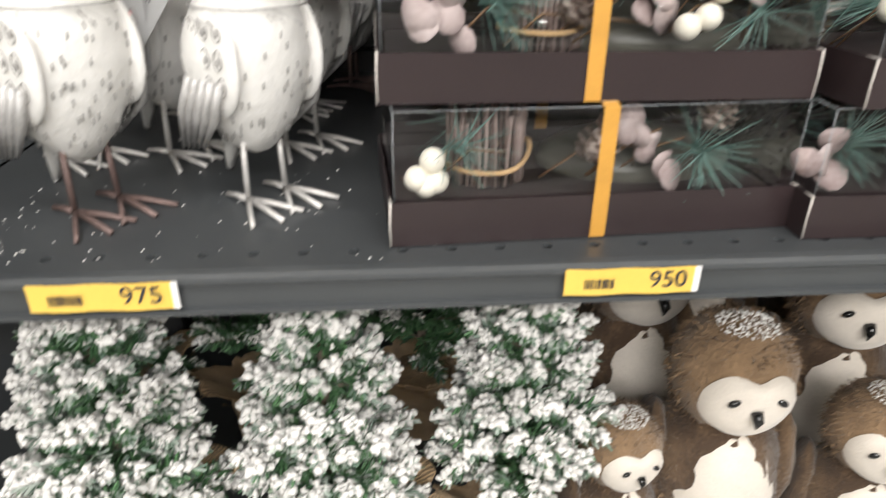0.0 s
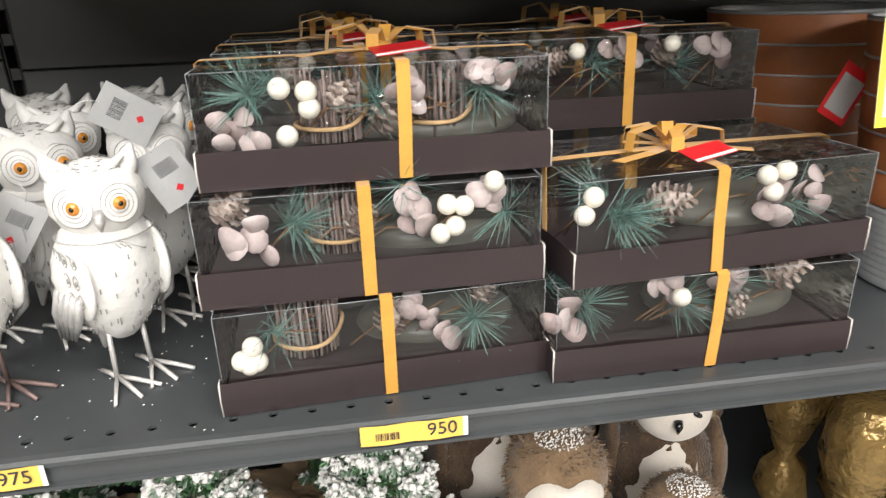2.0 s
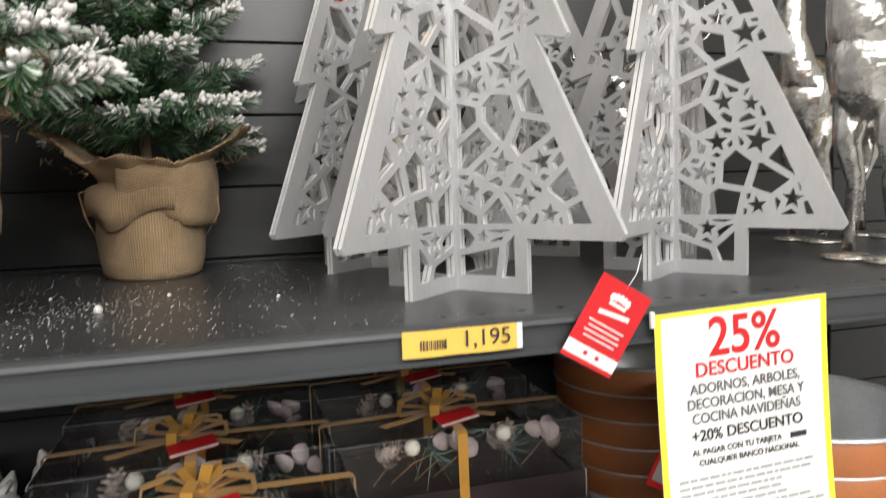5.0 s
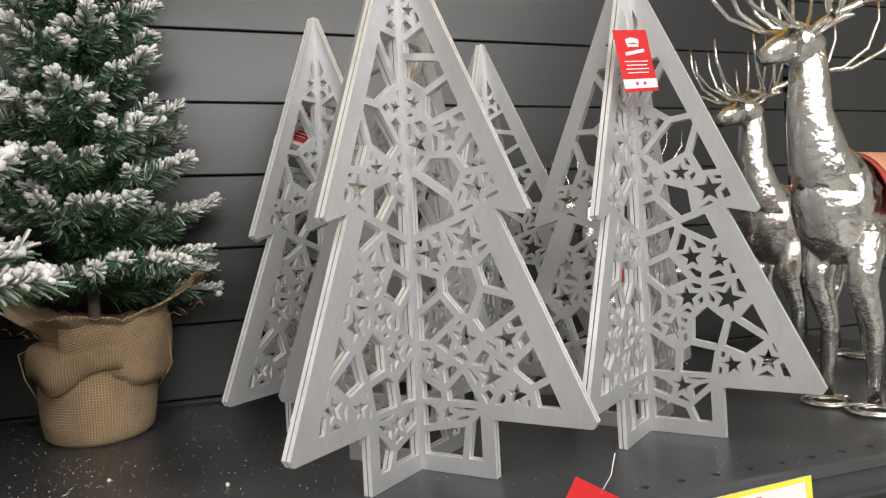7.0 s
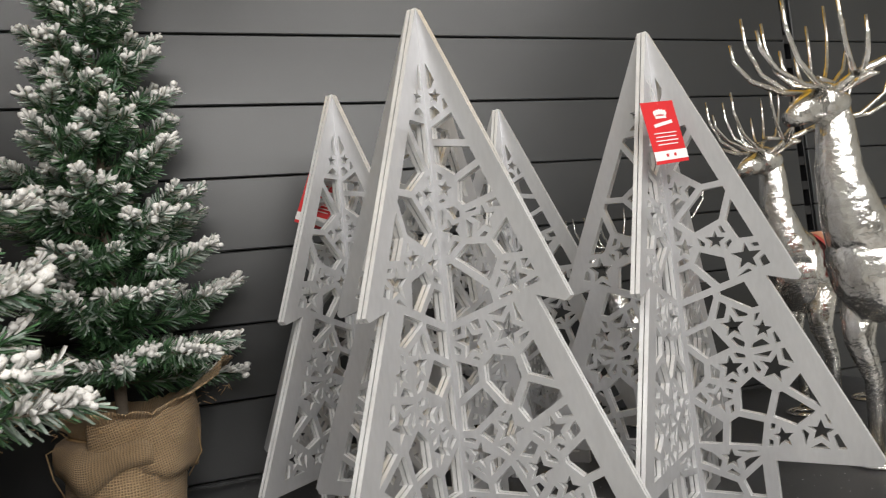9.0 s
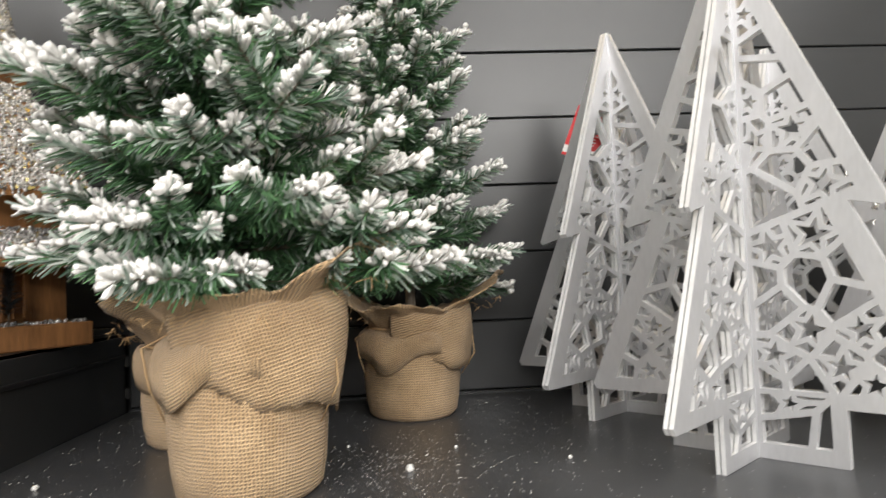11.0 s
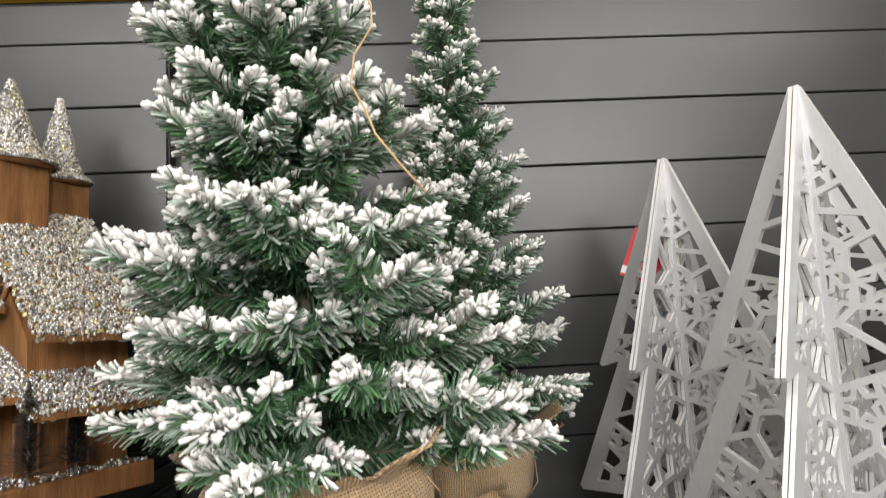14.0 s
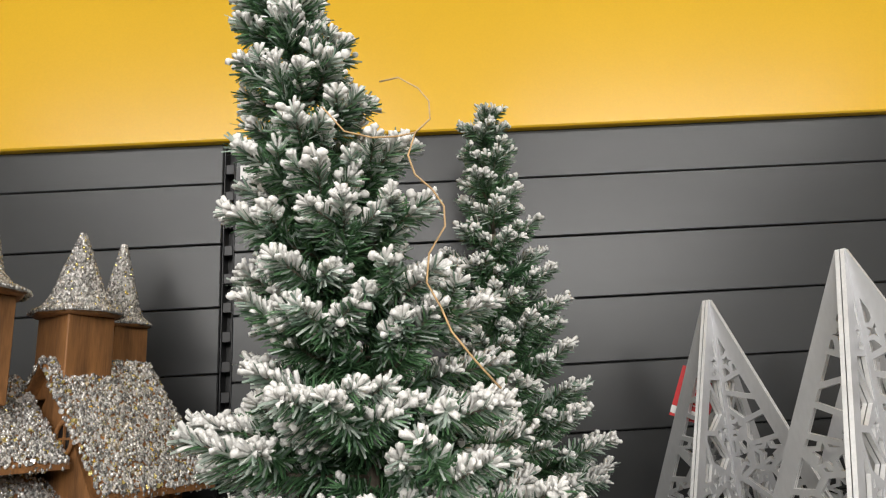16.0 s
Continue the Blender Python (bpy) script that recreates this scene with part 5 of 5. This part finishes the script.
metal_pot(0.812, 0.165, "tapered metal pot, terracotta bands over a whitewashed ribbed base")
metal_pot(0.778, 0.470, "tapered metal pot with terracotta bands, near the back panel")
for x, y, z, yaw in ((0.690, 0.225, 1.250, 5), (0.772, 0.045, 1.108, -20)):
    t = thing("hang_tag", "red and white card tag hanging on a metal pot", "tag", pose(x, y, z, 0, 30, yaw), "pot tags")
    s = Shape().box(0.045, 0.0008, 0.065, T((0, 0, -0.033)), b=0.0003)
    s.box(0.034, 0.0003, 0.045, T((0, -0.0006, -0.035)), 1)
    part("card", s, [RED, TAG], t)
    part("string", Shape().tube([(0, 0, 0), (0.01, 0.01, 0.03), (0.022, 0.012, 0.045)], 0.0005, 4), TWINE, t)


# ---------- plush owls and glass on the lower shelf ----------
def plush(x, y, top, k, yaw, label):
    """Plush barn owl, one mesh: brown fur, cream heart face and belly, snow on its head."""
    rng = random.Random(int(1000 * (x + y)))
    s = Shape()
    H = 0.345
    s.ball((0, 0, 0.12), (0.085, 0.078, 0.125), 0, 28, 20, None, 0.008, 45)
    s.ball((0, -0.004, 0.272), (0.07, 0.064, 0.066), 0, 28, 20, None, 0.006, 50)
    s.ball((0, -0.032, 0.125), (0.066, 0.05, 0.095), 1, 24, 16, None, 0.004, 50)
    # heart-shaped face
    n = 40
    v = [(0, -0.0735, 0.262)]
    for ring in (0.55, 0.9, 1.0):
        for i in range(n):
            a = 2 * math.pi * i / n
            q = 0.054 * (1 - 0.30 * math.exp(-((a - math.pi / 2) / 0.35) ** 2)) * ring
            px, pz = q * math.cos(a), 0.78 * q * math.sin(a)
            py = -0.004 - 0.064 * math.sqrt(max(0, 1 - (px / 0.072) ** 2 - ((pz - 0.008) / 0.07) ** 2)) - (0.0075 if ring < 0.95 else 0.0)
            v.append((px, py, 0.264 + pz))
    f = [(0, 1 + i, 1 + (i + 1) % n) for i in range(n)]
    for r in range(2):
        f += [(1 + r * n + i, 1 + (r + 1) * n + i, 1 + (r + 1) * n + (i + 1) % n, 1 + r * n + (i + 1) % n) for i in range(n)]
    s.add(v, f, 1, True)
    for sx in (-1, 1):
        s.ball((0, 0, 0), (0.0075, 0.0035, 0.0038), 2, 10, 8, pose(sx * 0.026, -0.0715, 0.276, 0, sx * 24, 0))
        s.ball((sx * 0.078, 0.006, 0.14), (0.02, 0.045, 0.085), 0, 16, 12, None, 0.006, 60)
    s.tube([(0, -0.073, 0.266), (0, -0.0795, 0.260), (0, -0.0775, 0.249)], [0.0068, 0.006, 0.001], 8, 2)
    # pile
    for i in range(2600):
        a, t = rng.uniform(0, 6.28), math.acos(rng.uniform(-0.9, 1))
        d = Vector((math.sin(t) * math.cos(a), math.sin(t) * math.sin(a), math.cos(t)))
        if i % 2:
            p = Vector((0.07 * d.x, -0.004 + 0.064 * d.y, 0.272 + 0.066 * d.z))
            if p.y < -0.03 and abs(p.x) < 0.053 and 0.222 < p.z < 0.307:
                continue
        else:
            p = Vector((0.085 * d.x, 0.078 * d.y, 0.12 + 0.125 * d.z))
            if p.y < -0.03 and abs(p.x) < 0.06 and p.z < 0.215:
                continue
        g = (d + Vector((rng.uniform(-0.7, 0.7), rng.uniform(-0.7, 0.7), -0.5))).normalized()
        e = p + g * rng.uniform(0.006, 0.012)
        w = g.cross(Vector((rng.uniform(-1, 1), rng.uniform(-1, 1), 0.3))).normalized() * 0.0011
        up = g.cross(w).normalized() * 0.0008
        s.add([p - w, p + w, p + up, e], [(0, 1, 3), (1, 2, 3), (2, 0, 3)], 0)
    for i in range(380):
        a, t = rng.uniform(0, 6.28), 0.5 * math.sqrt(rng.random())
        p = Vector((0.072 * math.sin(t) * math.cos(a), -0.014 + 0.066 * math.sin(t) * math.sin(a), 0.272 + 0.0685 * math.cos(t)))
        r = rng.uniform(0.0006, 0.0016)
        s.ball(p, (r, r, r), 3, 5, 3)
    ob = solid("plush_owl", s, [FUR, WFUR, PUPIL, FLOCK], label, "plush owl", pose(x, y, 0.5205, 0, 0, yaw) @ Matrix.Diagonal((0.9, 0.92, 1, 1)) @ Matrix.Scale((top - 0.52) / H, 4), "plush owls")
    return ob


plush(0.312, 0.150, 0.865, 1, -3, "brown plush barn owl with a cream face and snowy head")
plush(0.262, 0.320, 0.905, 1, 8, "brown plush barn owl with a cream face, behind another")
plush(0.515, 0.270, 0.885, 1, -14, "brown plush barn owl with a cream face, set back")
plush(0.195, 0.130, 0.765, 1, 12, "small brown plush barn owl with a snowy head")
plush(0.462, 0.105, 0.800, 1, -20, "small brown plush barn owl at the shelf front")
plush(0.395, 0.420, 0.90, 1, 0, "brown plush barn owl in the back row")
plush(0.60, 0.42, 0.88, 1, 0, "brown plush barn owl in the back row")
rng = random.Random(77)
for i in range(14):
    x, y = 0.70 + 0.095 * (i % 7), 0.10 + 0.14 * (i // 7) + rng.uniform(-0.02, 0.02)
    r, z = 0.046, 0.5205 + (0.27 if i < 7 else 0.30)
    b = thing("glass_candlestick", "amber glass baubled candlestick on the lower shelf", "candlestick", T((x, y, 0.5205)), "amber glass pieces")
    s = Shape().lathe([(0.04, 0), (0.042, 0.006), (0.012, 0.02), (0.02, 0.07), (0.038, 0.11), (0.03, 0.15), (0.014, 0.17), (0.03, 0.21), (0.045, 0.26), (0.046, 0.30), (0.035, 0.345), (0.028, 0.35)], 18, None, 0, True,
                      lambda a, z, q: q * (1 + 0.10 * math.sin(8 * a + 30 * z)))
    part("glass_stem", s, GLASS, b)


# ---------- beaded village house ----------
def bead_cover(s, a, b, c, d, rng, n, lift=0.0025):
    """Beads and sequins strewn thickly over the four-cornered face a b c d."""
    a, b, c, d = (Vector(p) for p in (a, b, c, d))
    nrm = (b - a).cross(d - a).normalized()
    if nrm.z < 0:
        nrm = -nrm
    for i in range(n):
        u, v = rng.random(), rng.random()
        p = a.lerp(b, u).lerp(d.lerp(c, u), v) + nrm * lift * rng.uniform(0.2, 1.2)
        r = rng.uniform(0.0016, 0.0034)
        k = rng.random()
        if k < 0.7:
            s.ball(p, (r, r, r), 0, 6, 4)
        else:
            q = (nrm + Vector((rng.uniform(-0.5, 0.5), rng.uniform(-0.5, 0.5), rng.uniform(-0.5, 0.5)))).to_track_quat("Z", "Y").to_matrix().to_4x4()
            s.lathe([(0.0036, -0.0003), (0.0036, 0.0003)], 7, T(p) @ q, 1 if k > 0.94 else 0, False)


def gable_roof(parent, x0, x1, y0, y1, ze, zr, along, rng, dens=1.0):
    """Two beaded roof slopes; along: the ridge's axis."""
    t = 0.008
    if along == "y":
        xm = (x0 + x1) / 2
        faces = [((x0, y0, ze), (x0, y1, ze), (xm, y1, zr), (xm, y0, zr)), ((x1, y0, ze), (x1, y1, ze), (xm, y1, zr), (xm, y0, zr))]
    else:
        ym = (y0 + y1) / 2
        faces = [((x0, y0, ze), (x1, y0, ze), (x1, ym, zr), (x0, ym, zr)), ((x0, y1, ze), (x1, y1, ze), (x1, ym, zr), (x0, ym, zr))]
    for f in faces:
        s = Shape()
        s.add(list(f) + [(p[0], p[1], p[2] - t) for p in f], [(0, 1, 2, 3), (7, 6, 5, 4), (0, 4, 5, 1), (1, 5, 6, 2), (2, 6, 7, 3), (3, 7, 4, 0)])
        r = part("roof", s, WOOD, parent)
        c = Shape()
        size = (Vector(f[1]) - Vector(f[0])).length * (Vector(f[3]) - Vector(f[0])).length
        bead_cover(c, *f, rng, int(size / 0.0000125 * dens))
        bead_cover(c, f[0], f[1], Vector(f[1]) - Vector((0, 0, t)), Vector(f[0]) - Vector((0, 0, t)), rng, int(60 * dens))
        bead_cover(c, f[0], f[3], Vector(f[3]) - Vector((0, 0.001, t)), Vector(f[0]) - Vector((0, 0.001, t)), rng, int(110 * dens), 0.004)
        part("bead_snow", c, [BEAD, SEQUIN], r, "silver bead and sequin covering")


def tower(parent, x, y, w, z0, z1, tip, rng, eave):
    part("tower", Shape().box(w, w, z1 - z0, T((x, y, (z0 + z1) / 2)), b=0.0015), WOOD, parent)
    s = Shape().lathe([(eave * 0.9, z1), (eave * 0.97, z1 + 0.004)], 8, T((x, y, 0)))
    sp = part("spire", s, WOOD, parent)
    c = Shape()
    prof = [(eave * 1.0, z1 + 0.004), (eave * 0.74, z1 + 0.014), (eave * 0.56, z1 + 0.032), (eave * 0.33, z1 + (tip - z1) * 0.58), (0.003, tip - 0.004)]
    c.lathe(prof, 14, T((x, y, 0)), 0, True)
    for j in range(len(prof) - 1):
        (ra, za), (rb, zb) = prof[j], prof[j + 1]
        L = math.hypot(rb - ra, zb - za)
        for i in range(int(math.pi * (ra + rb) * L / 0.000009)):
            u, a = rng.random(), rng.uniform(0, 6.28)
            q, z = ra + (rb - ra) * u, za + (zb - za) * u
            p = (x + (q + 0.001) * math.cos(a), y + (q + 0.001) * math.sin(a), z + 0.001)
            r = rng.uniform(0.0014, 0.003)
            c.ball(p, (r, r, r), 1 if rng.random() > 0.96 else 0, 6, 4)
    part("bead_snow", c, [BEAD, SEQUIN], sp, "silver bead and sequin covering")


rng = random.Random(5)
Z = 1.6005
PLACE = pose(-0.555, 0.405, 0, 0, 0, -30) @ Matrix.Diagonal((0.84, 0.84, 1, 1)) @ T((0.555, -0.43, 0))
GROUND = T((-0.528, 0.401, 1.5945)) @ Matrix.Scale(0.92, 4) @ T((0.548, -0.435, -1.6005))
house = thing("village_house", "wooden village church with silver beaded roofs on the raised black shelf", "model house", GROUND @ PLACE)


def spot_in_house(x, y):
    p = PLACE.inverted() @ Vector((x, y, 0))
    return p.x, p.y


for x0, x1, y0, y1 in ((-0.80, -0.375, 0.34, 0.60), (-0.80, -0.395, 0.20, 0.34)):
    n = 3
    for k in range(n):
        part("base_plank", Shape().box((x1 - x0) / n - 0.001, y1 - y0, 0.032, T((x0 + (x1 - x0) * (k + 0.5) / n, (y0 + y1) / 2, Z + 0.016)), b=0.002), WOOD, house)
sn = Shape()
bead_cover(sn, (-0.8, 0.345, Z + 0.032), (-0.38, 0.345, Z + 0.032), (-0.38, 0.59, Z + 0.032), (-0.8, 0.59, Z + 0.032), rng, 1500)
bead_cover(sn, (-0.8, 0.205, Z + 0.032), (-0.4, 0.205, Z + 0.032), (-0.4, 0.34, Z + 0.032), (-0.8, 0.34, Z + 0.032), rng, 900)
part("bead_ground", sn, [BEAD, SEQUIN], house, "beads strewn on the base")
# nave with a gable to the front
part("nave", Shape().add([(x, y, z) for y in (0.42, 0.59) for x, z in ((-0.66, Z + 0.03), (-0.43, Z + 0.03), (-0.43, 1.80), (-0.545, 1.955), (-0.66, 1.80))],
                         [(0, 1, 2, 3, 4), (9, 8, 7, 6, 5), (1, 6, 7, 2), (2, 7, 8, 3), (3, 8, 9, 4), (4, 9, 5, 0), (0, 5, 6, 1)]), WOOD, house)
gable_roof(house, -0.735, -0.368, 0.40, 0.605, 1.805, 1.985, "y", rng)
gable_roof(house, -0.76, -0.345, 0.38, 0.605, 1.715, 1.825, "y", rng, 0.8)
tower(house, *spot_in_house(-0.548, 0.435), 0.086, 1.93, 2.046, 2.178, rng, 0.074)
tower(house, *spot_in_house(-0.540, 0.555), 0.074, 1.93, 2.046, 2.192, rng, 0.058)
win = Shape()
win.tube([(-0.50 + 0.022 * math.cos(i * 0.3142), 0.416, 1.875 + 0.022 * math.sin(i * 0.3142)) for i in range(21)], 0.004, 6)
win.box(0.044, 0.004, 0.003, T((-0.50, 0.417, 1.875)))
win.box(0.003, 0.004, 0.044, T((-0.50, 0.4165, 1.875)))
win.lathe([(0.02, 0), (0.02, 0.001)], 20, pose(-0.50, 0.419, 1.875, 90, 0, 0), 1)
part("round_window", win, [WOOD, BLACK], house, "round wooden window frame")
# front wing and its tower
part("front_wing", Shape().box(0.22, 0.14, 0.14, T((-0.60, 0.29, Z + 0.10)), b=0.002), WOOD, house)
gable_roof(house, -0.80, -0.392, 0.205, 0.40, 1.735, 1.865, "y", rng)
part("mid_wing", Shape().box(0.17, 0.14, 0.2, T((-0.65, 0.30, 1.82)), b=0.002), WOOD, house)
gable_roof(house, -0.78, -0.47, 0.215, 0.41, 1.845, 1.965, "y", rng)
tower(house, *spot_in_house(-0.640, 0.31), 0.115, 1.92, 2.062, 2.29, rng, 0.098)
for x, y in ((-0.458, 0.2185), (-0.52, 0.2185), (-0.58, 0.2185)):
    w = Shape()
    for dx in (-0.02, 0.0, 0.02):
        w.box(0.004, 0.005, 0.075, T((x + dx, y, Z + 0.078)), b=0.0008)
    for dz in (0.042, 0.078, 0.114):
        w.box(0.044, 0.004, 0.004, T((x, y, Z + dz)), b=0.0008)
    wo = part("window", w, WOOD, house)
    part("pane", Shape().box(0.036, 0.001, 0.07, T((x, y + 0.003, Z + 0.078))), BLACK, wo)
for x, y in ((-0.427, 0.42), (-0.427, 0.50)):
    w = Shape()
    for dy in (-0.018, 0.0, 0.018):
        w.box(0.005, 0.004, 0.06, T((x, y + dy, Z + 0.07)), b=0.0008)
    for dz in (0.04, 0.07, 0.1):
        w.box(0.004, 0.04, 0.004, T((x, y, Z + dz)), b=0.0008)
    part("window", w, WOOD, house)


def brush_tree(x, y, h, r):
    t = thing("bottle_brush_tree", "tiny dark bottle-brush tree beside the beaded house", "miniature tree", GROUND @ T((x, y, Z + 0.034)), "bottle-brush trees")
    rg = random.Random(int(-x * 999))
    s = Shape()
    for i in range(1500):
        u = rg.random() ** 0.8
        a = rg.uniform(0, 6.28)
        z = 0.012 + (h - 0.012) * u
        q = r * (1 - u) * rg.uniform(0.75, 1.05) + 0.002
        d = Vector((math.cos(a), math.sin(a), rg.uniform(-0.1, 0.4))).normalized()
        p, e = Vector((0, 0, z)), Vector((0, 0, z)) + d * q
        w = d.cross(Vector((0, 0, 1))).normalized() * 0.0006
        s.add([p - w, p + w, e + w, e - w], [(0, 1, 2, 3)])
    part("bristles", s, BRUSH, t)
    part("stem", Shape().tube([(0, 0, 0), (0, 0, h)], 0.0012, 5), BARK, t)


brush_tree(-0.432, 0.285, 0.12, 0.032)
brush_tree(-0.415, 0.36, 0.085, 0.026)


# ---------- metal deer ----------
def deer_shape(seed, k=1.0):
    """Hammered metal stag facing -x, its ring base at the origin; one plain mesh."""
    rng = random.Random(seed)
    s = Shape()
    s.ball((0.135, 0, 0.235), (0.115, 0.046, 0.058), 0, 22, 16, None, 0.006, 60)
    s.ball((0.045, 0, 0.245), (0.05, 0.047, 0.07), 0, 18, 14, None, 0.006, 60)
    s.tube([(0.05, 0, 0.25), (0.02, 0, 0.30), (0.008, 0, 0.355), (0.012, 0, 0.41), (0.012, 0, 0.43)], [0.048, 0.034, 0.025, 0.021, 0.018], 14)
    s.ball((-0.002, 0, 0.433), (0.034, 0.023, 0.024), 0, 16, 12, None, 0.003, 80)
    s.tube([(-0.015, 0, 0.433), (-0.045, 0, 0.423), (-0.062, 0, 0.415)], [0.021, 0.015, 0.010], 10)
    for sy in (-1, 1):
        s.tube([(0.01, sy * 0.018, 0.445), (0.022, sy * 0.04, 0.458), (0.026, sy * 0.05, 0.455)], [0.004, 0.010, 0.002], 7, 0, None, True, 0.5)
        # antlers: long curved tines fanning from a short beam
        beam = [(0.006, sy * 0.010, 0.448), (0.022, sy * 0.026, 0.462), (0.045, sy * 0.045, 0.472), (0.075, sy * 0.06, 0.485)]
        s.tube(beam, [0.0055, 0.005, 0.0045, 0.0035], 7)
        for k in range(8):
            b = Vector(beam[min(3, k // 2)])
            dx = -0.125 + 0.038 * k + rng.uniform(-0.008, 0.008)
            dy = sy * (0.012 + 0.006 * k)
            dz = 0.058 + 0.03 * math.sin(k * 1.3) + 0.006 * k
            s.tube([b, b + Vector((dx * 0.45, dy * 0.5, dz * 0.04)), b + Vector((dx * 0.8, dy * 0.85, dz * 0.28)), b + Vector((dx * 0.98, dy, dz * 0.65)), b + Vector((dx, dy * 1.02, dz))],
                   [0.0042, 0.0036, 0.003, 0.0026, 0.0018], 6)
        for x, sw in ((0.055, -0.012), (0.215, 0.015)):
            s.tube([(x, sy * 0.026, 0.22), (x + sw, sy * 0.028, 0.15), (x - sw * 0.5, sy * 0.028, 0.10), (x + sw * 0.3, sy * 0.03, 0.012)], [0.027, 0.017, 0.011, 0.008], 9)
            ring = []
            for i in range(44):
                q = 0.034 * (1 - 0.6 * i / 44)
                ring.append((x + q * math.cos(i * 0.33), sy * 0.03 + q * math.sin(i * 0.33), 0.0035))
            s.tube(ring, 0.0028, 5)
    s.tube([(0.245, 0, 0.25), (0.262, 0, 0.235), (0.266, 0, 0.21)], [0.014, 0.012, 0.004], 8)
    return s


deer_mesh = deer_shape(4).mesh("deer_figure", DEER)


def saddle_cloth(at):
    """Felt cloth draped over a deer's back, red-edged."""
    s = Shape()
    n = 14
    for slot, grow, lift in ((1, 1.0, 0.0), (0, 0.86, 0.0016)):
        v = []
        for j in range(n + 1):
            for i in range(7):
                a = (j / n - 0.5) * 3.0 * grow
                x = 0.11 + (i / 6 - 0.5) * 0.10 * grow
                v.append((x, (0.055 + lift) * math.sin(a), 0.24 + (0.066 + lift) * math.cos(a) - 0.02 * (abs(a) > 1.3)))
        k = len(v)
        f = [(j * 7 + i, j * 7 + i + 1, j * 7 + i + 8, j * 7 + i + 7) for j in range(n) for i in range(6)]
        s.add(v + [(p[0], p[1] * 1.02, p[2] + 0.001) for p in v], [q[::-1] for q in f] + [tuple(i + k for i in q) for q in f], slot, True)
    solid("saddle_cloth", s, [SADDLE, TRIM], "tan felt saddle cloth with a red edge on a metal deer", "saddle cloth", at, "saddle cloths")


for m in (pose(0.840, 0.133, UP + 0.0005, 0, 0, 6) @ Matrix.Scale(0.95, 4), pose(0.978, 0.372, UP + 0.0005, 0, 0, 4) @ Matrix.Scale(0.90, 4),
          pose(0.765, 0.50, UP + 0.0005, 0, 0, -8) @ Matrix.Scale(0.62, 4)):
    d = new("deer_figure", deer_mesh)
    d.matrix_basis = m
    tagged(d, "hammered silver metal stag with curled antlers on ring feet", "deer figure", "metal deer")
    saddle_cloth(m)
